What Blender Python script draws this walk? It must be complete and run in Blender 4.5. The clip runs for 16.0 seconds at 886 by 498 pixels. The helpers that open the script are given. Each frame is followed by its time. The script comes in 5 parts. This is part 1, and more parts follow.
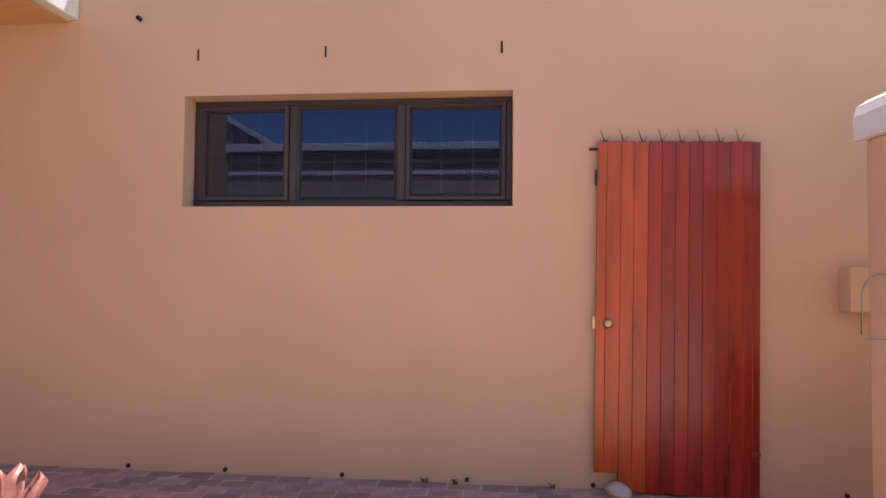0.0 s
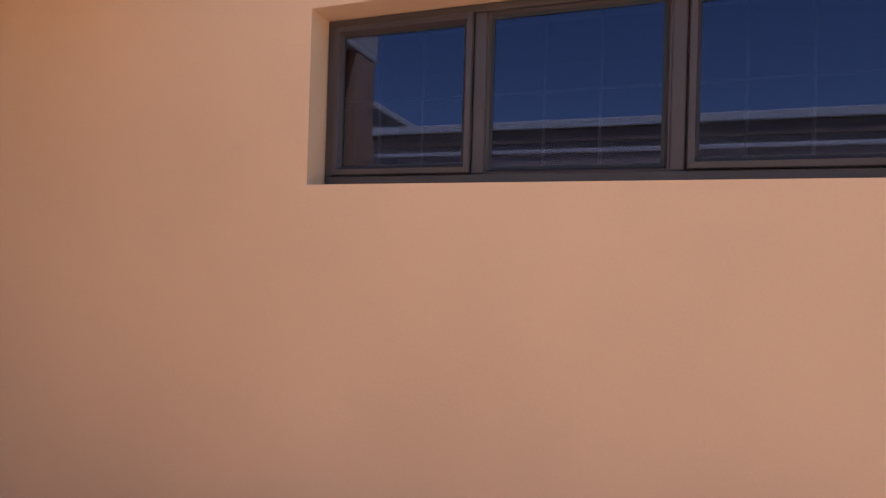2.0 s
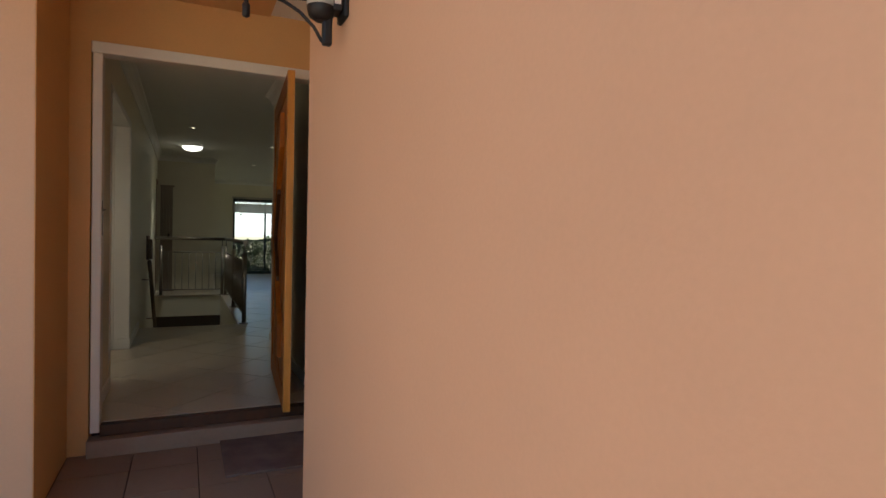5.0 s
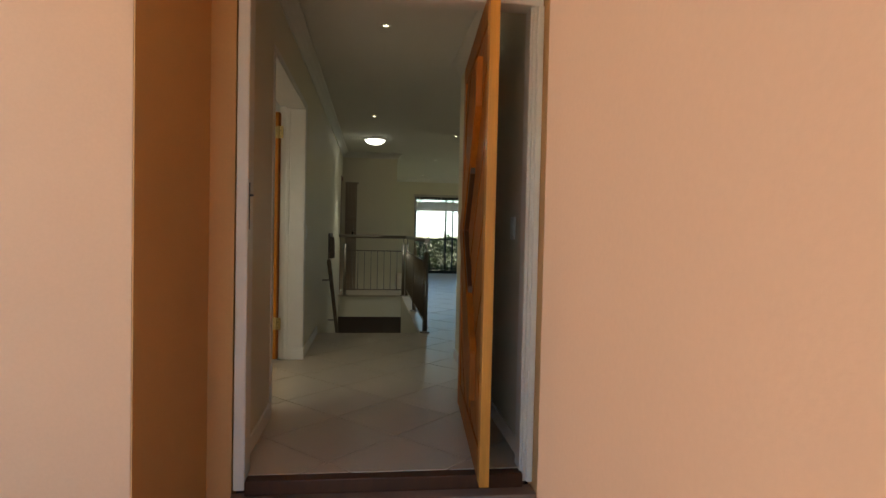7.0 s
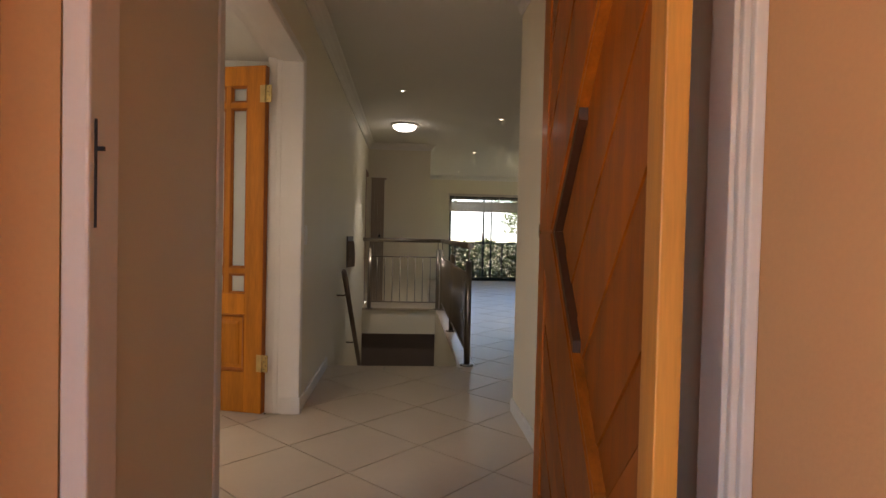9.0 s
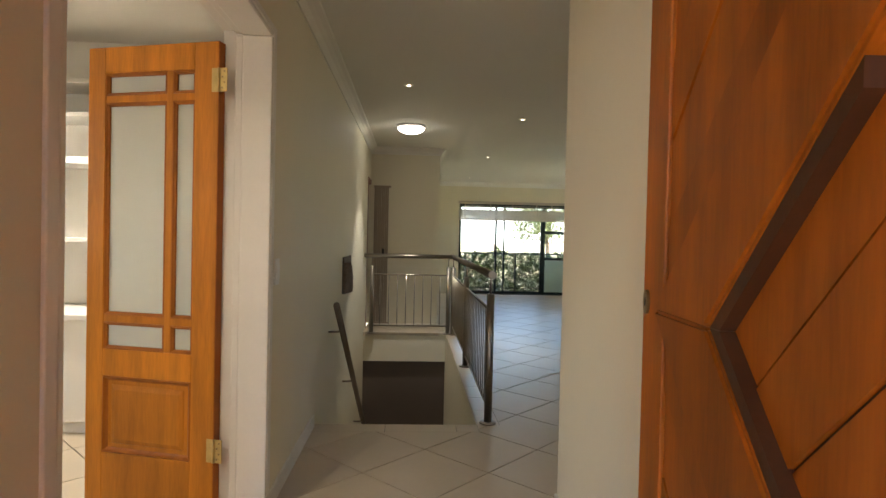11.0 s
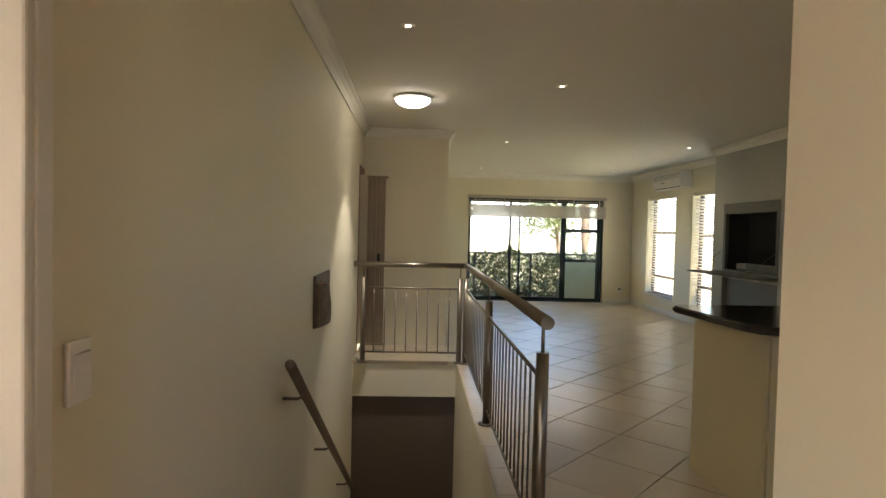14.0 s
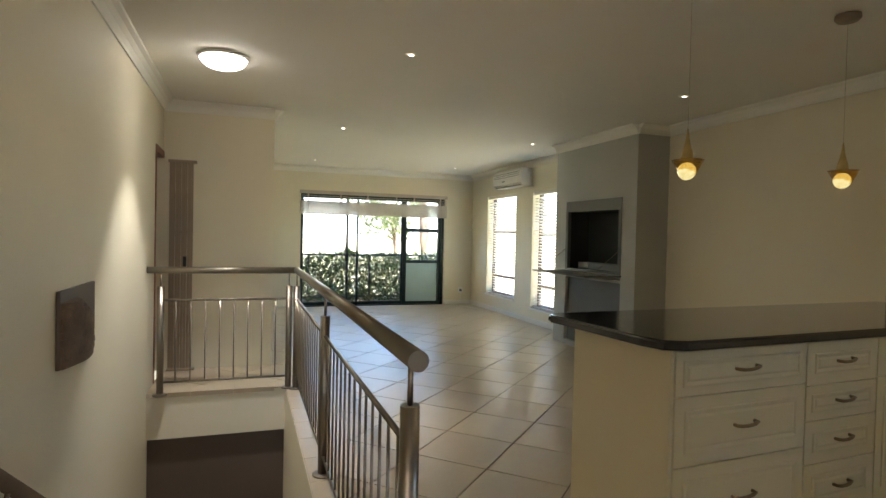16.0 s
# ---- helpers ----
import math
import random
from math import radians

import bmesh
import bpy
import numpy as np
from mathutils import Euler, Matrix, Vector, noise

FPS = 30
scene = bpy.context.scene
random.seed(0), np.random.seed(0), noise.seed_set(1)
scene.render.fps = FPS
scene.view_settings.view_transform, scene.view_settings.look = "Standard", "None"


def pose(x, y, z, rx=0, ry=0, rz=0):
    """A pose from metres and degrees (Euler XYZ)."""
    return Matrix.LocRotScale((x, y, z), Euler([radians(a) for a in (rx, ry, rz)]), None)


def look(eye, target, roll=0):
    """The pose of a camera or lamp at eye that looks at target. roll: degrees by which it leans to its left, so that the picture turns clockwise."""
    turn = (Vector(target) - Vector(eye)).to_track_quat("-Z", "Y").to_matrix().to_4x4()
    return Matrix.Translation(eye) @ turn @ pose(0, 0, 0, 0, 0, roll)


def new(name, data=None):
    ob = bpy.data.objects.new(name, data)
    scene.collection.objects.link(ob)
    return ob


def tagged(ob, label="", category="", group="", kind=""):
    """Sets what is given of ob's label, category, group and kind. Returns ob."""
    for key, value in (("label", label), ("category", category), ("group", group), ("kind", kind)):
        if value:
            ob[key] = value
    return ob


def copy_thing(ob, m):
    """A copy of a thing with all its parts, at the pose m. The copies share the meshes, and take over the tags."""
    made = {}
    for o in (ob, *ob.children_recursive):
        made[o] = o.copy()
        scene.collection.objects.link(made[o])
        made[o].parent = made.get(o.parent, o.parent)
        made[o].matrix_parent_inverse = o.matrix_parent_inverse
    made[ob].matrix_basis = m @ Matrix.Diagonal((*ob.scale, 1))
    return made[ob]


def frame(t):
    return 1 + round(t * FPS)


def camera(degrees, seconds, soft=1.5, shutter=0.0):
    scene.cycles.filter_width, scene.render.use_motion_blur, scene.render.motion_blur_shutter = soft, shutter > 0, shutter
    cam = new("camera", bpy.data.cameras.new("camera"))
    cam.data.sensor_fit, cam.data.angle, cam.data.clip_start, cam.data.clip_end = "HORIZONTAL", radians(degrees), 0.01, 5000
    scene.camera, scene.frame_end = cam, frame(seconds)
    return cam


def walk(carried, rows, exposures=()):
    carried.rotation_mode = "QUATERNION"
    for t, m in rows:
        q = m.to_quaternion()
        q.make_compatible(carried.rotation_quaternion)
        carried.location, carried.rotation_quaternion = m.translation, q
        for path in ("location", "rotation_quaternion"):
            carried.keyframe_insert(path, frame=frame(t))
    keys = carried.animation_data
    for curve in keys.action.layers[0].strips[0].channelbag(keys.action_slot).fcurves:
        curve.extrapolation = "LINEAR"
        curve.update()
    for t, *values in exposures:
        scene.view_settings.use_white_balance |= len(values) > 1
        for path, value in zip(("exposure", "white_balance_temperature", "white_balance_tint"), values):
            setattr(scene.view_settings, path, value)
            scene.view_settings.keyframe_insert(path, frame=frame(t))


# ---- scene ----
cam = camera(75.8, 16.0)
PATH = [
    (0, (1.118, -1.011, 0.93), (0.936, 0.98, 1.005), 0.5),
    (0.5, (0.926, -0.642, 0.982), (0.735, 1.348, 1.041), 0.5),
    (1, (0.779, -0.306, 0.988), (0.497, 1.673, 1.047), 0.8),
    (1.5, (0.628, 0.075, 1.006), (0.182, 2.024, 1.055), 1.4),
    (2, (0.422, 0.409, 1.062), (-0.227, 2.3, 1.073), 1.7),
    (2.5, (0.187, 0.691, 1.071), (-0.612, 2.524, 1.081), 1.8),
    (3, (0.035, 1.022, 1.113), (-0.991, 2.738, 1.095), 1.4),
    (3.5, (-0.184, 1.343, 1.137), (-1.48, 2.866, 1.105), 1.0),
    (4, (-0.453, 1.568, 1.145), (-1.951, 2.892, 1.11), 1.3),
    (4.5, (-0.645, 1.754, 1.108), (-2.314, 2.856, 1.081), 1.2),
    (5, (-0.864, 1.856, 1.114), (-2.686, 2.681, 1.074), 1.2),
    (7.5, (-2.487, 1.99, 1.061), (-4.477, 2.19, 1.01), 1.3),
    (8, (-2.867, 2.03, 1.036), (-4.86, 2.2, 0.988), 1.3),
    (8.5, (-3.201, 2.03, 1.045), (-5.195, 2.176, 0.997), 1.3),
    (9, (-3.547, 1.999, 1.085), (-5.542, 2.128, 1.038), 1.3),
    (11.5, (-4.713, 1.997, 1.25), (-6.711, 2.096, 1.216), 1.3),
    (12, (-4.988, 1.988, 1.266), (-6.986, 2.081, 1.231), 1.3),
    (12.5, (-5.239, 1.99, 1.327), (-7.236, 2.084, 1.287), 1.2),
    (13, (-5.492, 2.021, 1.344), (-7.489, 2.12, 1.288), 1.3),
    (13.5, (-5.731, 2.063, 1.334), (-7.728, 2.155, 1.277), 1.3),
    (14, (-6.016, 2.009, 1.35), (-8.013, 2.101, 1.29), 1.4),
    (14.5, (-6.255, 2.04, 1.342), (-8.25, 2.164, 1.283), 1.5),
    (15, (-6.501, 2.09, 1.344), (-8.486, 2.327, 1.289), 1.5),
    (15.5, (-6.698, 2.096, 1.326), (-8.654, 2.508, 1.279), 1.4),
    (16, (-6.843, 2.113, 1.318), (-8.733, 2.766, 1.276), 1.3),
]
EXPOSURES = [(0.0, 0.8, 6600, 12), (1.0, 0.9, 6650, 10), (2.5, 0.92, 6750, 9), (5.0, 1.18, 6700, 2), (7.5, 2.02, 6900, -3), (8.5, 2.27, 7200, 12), (9.0, 2.42, 7200, 19), (11.5, 3.13, 6900, 8), (12.5, 3.13, 7250, 10), (14.0, 3.26, 7250, 12), (16.0, 3.62, 6650, 10)]
walk(cam, [(t, look(eye, target, roll)) for t, eye, target, roll in PATH], EXPOSURES)

# ---- world, sun, lamps ----
SUN_EL, SUN_AZ = radians(68), math.atan2(0.55, 0.80)      # sun stands behind the house, towards +x and +y
world = bpy.data.worlds.new("sky")
scene.world = world
world.use_nodes = True
wn = world.node_tree.nodes
sky = wn.new("ShaderNodeTexSky")
sky.sky_type, sky.sun_disc = "NISHITA", False
sky.altitude, sky.dust_density, sky.ozone_density = 900, 0.4, 3.0
sky.sun_elevation, sky.sun_rotation = SUN_EL, SUN_AZ
wn["Background"].inputs[1].default_value = 0.14
world.node_tree.links.new(sky.outputs[0], wn["Background"].inputs[0])
sun = new("sun", bpy.data.lights.new("sun", "SUN"))
sun.data.energy, sun.data.angle, sun.data.color = 4.6, radians(0.53), (1.0, 0.95, 0.88)
sd = Vector((math.sin(SUN_AZ) * math.cos(SUN_EL), math.cos(SUN_AZ) * math.cos(SUN_EL), math.sin(SUN_EL)))
sun.matrix_world = look(sd * 30, (0, 0, 0))


def lamp(name, kind, loc, energy, color, radius=0.05, size=None, blend=0.3, aim=(0, 0, -1)):
    ob = new(name, bpy.data.lights.new(name, kind))
    ob.data.energy, ob.data.color, ob.data.shadow_soft_size = energy, color, radius
    if size:
        ob.data.spot_size, ob.data.spot_blend = radians(size), blend
    ob.matrix_world = look(loc, Vector(loc) + Vector(aim))
    return ob


# ---- materials ----
def mat(name, color, rough=0.6, metal=0.0, var=0.12, scale=3.0, fine=60.0, bump=0.05, stretch=(1, 1, 1), coat=0.0,
        per_object=0.0, spec=0.5, second=None, emit=0.0, transmission=0.0):
    """A procedural surface: a base colour that drifts at two scales, roughness that drifts with it, fine relief."""
    m = bpy.data.materials.new(name)
    m.use_nodes = True
    nt = m.node_tree
    n, l = nt.nodes, nt.links
    b = n["Principled BSDF"]
    co = n.new("ShaderNodeTexCoord")
    mp = n.new("ShaderNodeMapping")
    mp.inputs["Scale"].default_value = stretch
    l.new(co.outputs["Object"], mp.inputs[0])
    big, small = n.new("ShaderNodeTexNoise"), n.new("ShaderNodeTexNoise")
    big.inputs["Scale"].default_value, big.inputs["Detail"].default_value = scale, 4
    small.inputs["Scale"].default_value, small.inputs["Detail"].default_value = fine, 3
    l.new(mp.outputs[0], big.inputs[0]), l.new(mp.outputs[0], small.inputs[0])
    mixn = n.new("ShaderNodeMath")
    mixn.operation, mixn.inputs[1].default_value = "MULTIPLY_ADD", 0.35
    l.new(small.outputs[0], mixn.inputs[0]), l.new(big.outputs[0], mixn.inputs[2])
    ramp = n.new("ShaderNodeValToRGB")
    dark = tuple(c * (1 - var) for c in color) if second is None else second
    ramp.color_ramp.elements[0].color, ramp.color_ramp.elements[1].color = (*dark, 1), (*[min(1, c * (1 + var * 0.6)) for c in color], 1)
    ramp.color_ramp.elements[0].position, ramp.color_ramp.elements[1].position = 0.42, 0.95
    l.new(mixn.outputs[0], ramp.inputs[0])
    out = ramp.outputs[0]
    if per_object:
        info, hs, mr = n.new("ShaderNodeObjectInfo"), n.new("ShaderNodeHueSaturation"), n.new("ShaderNodeMapRange")
        mr.inputs[3].default_value, mr.inputs[4].default_value = 1 - per_object, 1 + per_object
        l.new(info.outputs["Random"], mr.inputs[0]), l.new(mr.outputs[0], hs.inputs["Value"]), l.new(out, hs.inputs["Color"])
        out = hs.outputs[0]
    l.new(out, b.inputs["Base Color"])
    rr = n.new("ShaderNodeMapRange")
    rr.inputs[3].default_value, rr.inputs[4].default_value = max(0.02, rough - 0.06), min(1, rough + 0.08)
    l.new(mixn.outputs[0], rr.inputs[0]), l.new(rr.outputs[0], b.inputs["Roughness"])
    b.inputs["Metallic"].default_value = metal
    b.inputs["Specular IOR Level"].default_value = spec
    b.inputs["Coat Weight"].default_value = coat
    b.inputs["Coat Roughness"].default_value = 0.12
    b.inputs["Transmission Weight"].default_value = transmission
    if emit:
        b.inputs["Emission Color"].default_value = (*color, 1)
        b.inputs["Emission Strength"].default_value = emit
    if bump:
        bp = n.new("ShaderNodeBump")
        bp.inputs["Strength"].default_value, bp.inputs["Distance"].default_value = bump, 0.01
        l.new(mixn.outputs[0], bp.inputs["Height"]), l.new(bp.outputs[0], b.inputs["Normal"])
    return m


def glass(name, color=(1, 1, 1), rough=0.0, clear=0.93, base=0.03, gloss=(1, 1, 1)):
    """A thin pane: mostly see-through, with a true gloss that grows towards grazing views."""
    m = bpy.data.materials.new(name)
    m.use_nodes = True
    n, l = m.node_tree.nodes, m.node_tree.links
    for k in list(n):
        n.remove(k)
    o, mx, tr, gl, fr, pw, sc = (n.new("ShaderNode" + k) for k in ("OutputMaterial", "MixShader", "BsdfTransparent", "BsdfGlossy", "LayerWeight", "Math", "Math"))
    tr.inputs[0].default_value, gl.inputs["Roughness"].default_value = (*[c * clear for c in color], 1), rough
    gl.inputs["Color"].default_value = (*gloss, 1)
    fr.inputs[0].default_value = 0.5
    pw.operation, pw.inputs[1].default_value = "POWER", 4.0
    sc.operation, sc.inputs[1].default_value, sc.inputs[2].default_value = "MULTIPLY_ADD", 0.9, base
    l.new(fr.outputs["Facing"], pw.inputs[0]), l.new(pw.outputs[0], sc.inputs[0]), l.new(sc.outputs[0], mx.inputs[0])
    l.new(tr.outputs[0], mx.inputs[1]), l.new(gl.outputs[0], mx.inputs[2]), l.new(mx.outputs[0], o.inputs[0])
    return m


def emitter(name, color, strength):
    m = bpy.data.materials.new(name)
    m.use_nodes = True
    b = m.node_tree.nodes["Principled BSDF"]
    b.inputs["Base Color"].default_value = (0.8, 0.8, 0.78, 1)
    b.inputs["Emission Color"].default_value, b.inputs["Emission Strength"].default_value = (*color, 1), strength
    return m


M_APRICOT = mat("apricot_plaster", (0.65, 0.42, 0.27), 0.85, var=0.07, scale=1.2, fine=90, bump=0.12)
# apricot paint with the recess's shade and warm bounce put into its colour
M_APRICOTBOUNCE = mat("bounce_warmed_plaster", (0.68, 0.40, 0.175), 0.85, var=0.08, scale=1.5, fine=90, bump=0.12)
M_CREAM = mat("cream_wall_paint", (0.76, 0.70, 0.55), 0.56, var=0.04, scale=1.0, fine=120, bump=0.03)
M_WHITE = mat("white_paint", (0.8, 0.78, 0.73), 0.45, var=0.04, scale=2, fine=80, bump=0.02)
M_CEIL = mat("ceiling_paint", (0.80, 0.775, 0.71), 0.75, var=0.03, scale=0.8, fine=100, bump=0.02)
M_FRAMEWHITE = mat("white_door_frame_paint", (0.80, 0.77, 0.71), 0.4, var=0.05, scale=4, fine=70, bump=0.03)
M_TILE = mat("cream_floor_tile", (0.57, 0.48, 0.365), 0.27, var=0.08, scale=2.5, fine=30, bump=0.015, per_object=0.04)
M_GROUT = mat("grey_grout", (0.05, 0.036, 0.025), 0.9, var=0.2, fine=80)
M_PORCHTILE = mat("terracotta_porch_tile", (0.28, 0.19, 0.14), 0.45, var=0.16, scale=4, fine=40, bump=0.05, per_object=0.07)
M_PAVER = mat("clay_paver", (0.40, 0.25, 0.225), 0.85, var=0.3, scale=9, fine=90, bump=0.3, per_object=0.25)
M_SAND = mat("paving_sand", (0.64, 0.455, 0.35), 0.95, var=0.2, fine=120, bump=0.2)
M_FRAMEDARK = mat("bronze_window_frame", (0.05, 0.036, 0.037), 0.4, var=0.12, scale=5, fine=120, bump=0.02)
M_REDWOOD = mat("red_varnished_wood", (0.31, 0.015, 0.003), 0.27, var=0.4, scale=3, fine=26, bump=0.06, stretch=(6, 6, 0.5), coat=0.35, per_object=0.16)
M_ORANGEWOOD = mat("orange_varnished_wood", (0.48, 0.065, 0.008), 0.27, var=0.4, scale=3, fine=26, bump=0.06, stretch=(6, 6, 0.5), coat=0.35, per_object=0.16)
M_DOORWOOD = mat("meranti_door_wood", (0.56, 0.20, 0.018), 0.42, var=0.35, scale=3, fine=30, bump=0.05, stretch=(5, 5, 0.5), coat=0.05, spec=0.25, per_object=0.14)
M_FRONTWOOD = mat("dark_honey_door_wood", (0.36, 0.10, 0.009), 0.42, var=0.4, scale=3, fine=30, bump=0.05, stretch=(5, 5, 0.5), coat=0.03, spec=0.28, per_object=0.2)
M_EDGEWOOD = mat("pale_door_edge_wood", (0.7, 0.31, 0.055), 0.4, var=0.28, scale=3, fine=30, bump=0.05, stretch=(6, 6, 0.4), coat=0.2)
M_DARKWOOD = mat("dark_door_edge_wood", (0.22, 0.06, 0.018), 0.4, var=0.3, scale=3, fine=30, bump=0.05, stretch=(6, 6, 0.4), coat=0.1)
# door wood with the mouldings' shading put into a darker colour
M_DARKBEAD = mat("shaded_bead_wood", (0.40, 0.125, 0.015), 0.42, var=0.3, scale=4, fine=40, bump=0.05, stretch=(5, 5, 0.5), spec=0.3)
# dark threshold wood; also paints shade in the front door's rails and grooves
M_SHADEWOOD = mat("dark_wood_and_shade", (0.07, 0.024, 0.008), 0.5, var=0.3, scale=4, fine=40, bump=0.05, stretch=(5, 5, 0.5))
M_STEEL = mat("brushed_steel", (0.29, 0.255, 0.215), 0.3, metal=1.0, var=0.1, scale=6, fine=150, bump=0.02, stretch=(1, 1, 0.1))
M_DARKRAIL = mat("dull_brown_metal", (0.21, 0.16, 0.12), 0.4, metal=0.8, var=0.15, scale=6, fine=120, bump=0.03)
M_BLACK = mat("black_metal", (0.018, 0.017, 0.018), 0.42, metal=0.3, var=0.2, scale=8, fine=120, bump=0.05)
M_BRASS = mat("worn_brass", (0.62, 0.46, 0.2), 0.34, metal=1.0, var=0.2, scale=20, fine=120, bump=0.04)
M_CHROME = mat("chrome", (0.72, 0.7, 0.66), 0.16, metal=1.0, var=0.05)
M_BRONZE = mat("bronze_handle", (0.3, 0.21, 0.11), 0.4, metal=0.85, var=0.2, scale=20)
M_GRANITE = mat("black_granite", (0.016, 0.012, 0.014), 0.09, var=0.6, scale=30, fine=160, bump=0.0, coat=0.6)
M_CAB = mat("ivory_cabinet_paint", (0.72, 0.63, 0.42), 0.42, var=0.03, scale=2, fine=60, bump=0.01)
M_GREY = mat("grey_breast_paint", (0.43, 0.43, 0.40), 0.65, var=0.06, scale=1.5, fine=80, bump=0.04)
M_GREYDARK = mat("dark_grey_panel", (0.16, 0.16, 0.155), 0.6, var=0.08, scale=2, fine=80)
M_SOOT = mat("black_firebox", (0.012, 0.012, 0.012), 0.6, var=0.3, scale=5)
M_BROWN = mat("dark_brown_surface", (0.13, 0.095, 0.075), 0.6, var=0.1, scale=2, fine=60)
M_SLATE = mat("slate_relief", (0.16, 0.1, 0.065), 0.7, var=0.5, scale=14, fine=70, bump=0.6)
M_GATE = mat("taupe_gate_paint", (0.33, 0.26, 0.19), 0.5, var=0.1, scale=5)
M_BLIND = mat("white_blind_slat", (0.74, 0.7, 0.62), 0.5, var=0.05, scale=8)
M_BLINDWOOD = mat("taupe_blind_slat", (0.5, 0.44, 0.38), 0.55, var=0.1, scale=8)
M_GREENALU = mat("dark_green_aluminium", (0.012, 0.03, 0.028), 0.35, var=0.15, scale=6, metal=0.2)
M_PLASTIC = mat("white_plastic", (0.8, 0.78, 0.74), 0.35, var=0.03, scale=10, bump=0.0)
M_MAT = mat("door_mat_fibre", (0.16, 0.115, 0.1), 0.95, var=0.4, scale=7, fine=200, bump=0.5)
M_OPAL = mat("opal_glass", (0.85, 0.78, 0.64), 0.2, var=0.03, scale=3, bump=0.0)
M_GLASS = glass("clear_pane", (1, 0.995, 0.98), 0.0, 0.95)
# clear bowl glass, tinted warm for the bulb's light in it
M_WARMGLASS = glass("lamp_warmed_glass", (1, 0.86, 0.55), 0.05, 0.93, 0.04)
# gloss colour is tinted blue to paint a deeper mirrored sky
M_GLASSDARK = glass("sky_tinted_pane", (0.8, 0.85, 0.9), 0.0, 0.38, 0.09, (0.42, 0.46, 0.80))
M_FROST = mat("frosted_glass", (0.78, 0.8, 0.74), 0.42, var=0.04, scale=4, fine=200, bump=0.05, transmission=0.55)
M_FROSTGREEN = mat("green_frosted_glass", (0.5, 0.62, 0.55), 0.4, var=0.1, scale=3, fine=200, bump=0.05, transmission=0.5)
def leaf_mat(name, color, glow):
    """A leaf that lets light through its blade."""
    m = mat(name, color, 0.4, var=0.45, scale=3, fine=12, bump=0.0)
    n, l = m.node_tree.nodes, m.node_tree.links
    tr, mx = n.new("ShaderNodeBsdfTranslucent"), n.new("ShaderNodeMixShader")
    tr.inputs[0].default_value, mx.inputs[0].default_value = (*glow, 1), 0.2
    l.new(n["Principled BSDF"].outputs[0], mx.inputs[1]), l.new(tr.outputs[0], mx.inputs[2]), l.new(mx.outputs[0], n["Material Output"].inputs[0])
    return m


M_LEAF = leaf_mat("hedge_leaf", (0.04, 0.085, 0.022), (0.1, 0.17, 0.03))
M_TREELEAF = leaf_mat("tree_leaf", (0.10, 0.13, 0.05), (0.22, 0.27, 0.1))
M_BARK = mat("bark", (0.16, 0.12, 0.09), 0.9, var=0.35, scale=6, fine=40, bump=0.5)
M_SUCC = mat("succulent_leaf", (0.42, 0.20, 0.16), 0.4, var=0.35, scale=14, fine=80, bump=0.1, second=(0.26, 0.05, 0.04))
M_WEED = mat("dry_weed", (0.10, 0.075, 0.04), 0.8, var=0.4, scale=30)
M_GRASS = mat("dry_grass_ground", (0.42, 0.4, 0.26), 0.95, var=0.35, scale=0.4, fine=9, bump=0.3)
# distance haze is put into the hills' pale grey-green colour
M_HILL = mat("hazy_hill", (0.45, 0.5, 0.47), 0.95, var=0.2, scale=0.02, fine=0.2, bump=0.0)
M_BOUND = mat("boundary_plaster", (0.5, 0.41, 0.35), 0.85, var=0.08, scale=2, fine=70, bump=0.0)
M_ROOF = mat("brown_roof_tile", (0.13, 0.085, 0.07), 0.8, var=0.25, scale=3, fine=40, bump=0.3)
M_FASCIA = mat("brown_fascia_board", (0.36, 0.25, 0.2), 0.7, var=0.15, scale=2, fine=30, bump=0.05)
M_CAPWHITE = mat("white_cap_paint", (0.8, 0.78, 0.76), 0.6, var=0.06, scale=5, fine=80, bump=0.1)
M_DOME = emitter("dome_glow", (1.0, 0.96, 0.9), 1.5)
M_LED = emitter("downlight_glow", (1.0, 0.88, 0.66), 1.6)
M_FILAMENT = emitter("pendant_glow", (1.0, 0.62, 0.16), 0.085)
fn, fl = M_FILAMENT.node_tree.nodes, M_FILAMENT.node_tree.links
vo, vr = fn.new("ShaderNodeTexVoronoi"), fn.new("ShaderNodeValToRGB")
vo.feature, vo.inputs["Scale"].default_value = "DISTANCE_TO_EDGE", 5.5
vr.color_ramp.elements[0].color, vr.color_ramp.elements[1].color = (0.55, 0.34, 0.03, 1), (1.0, 0.92, 0.5, 1)
vr.color_ramp.elements[0].position, vr.color_ramp.elements[1].position = 0.015, 0.13
fl.new(vo.outputs[0], vr.inputs[0]), fl.new(vr.outputs[0], fn["Principled BSDF"].inputs["Emission Color"])
fn["Principled BSDF"].inputs["Base Color"].default_value = (0.3, 0.2, 0.06, 1)
fn["Principled BSDF"].inputs["Roughness"].default_value = 0.08


# ---- mesh helpers ----
def box(bm, x0, y0, z0, x1, y1, z1, bev=0.0):
    vs = [bm.verts.new((x, y, z)) for x in (x0, x1) for y in (y0, y1) for z in (z0, z1)]
    fs = [bm.faces.new([vs[i] for i in q]) for q in ((0, 1, 3, 2), (4, 6, 7, 5), (0, 4, 5, 1), (2, 3, 7, 6), (0, 2, 6, 4), (1, 5, 7, 3))]
    if bev:
        edges = {e for f in fs for e in f.edges}
        bmesh.ops.bevel(bm, geom=list(edges), offset=bev, segments=2, affect="EDGES", profile=0.5)
    return bm


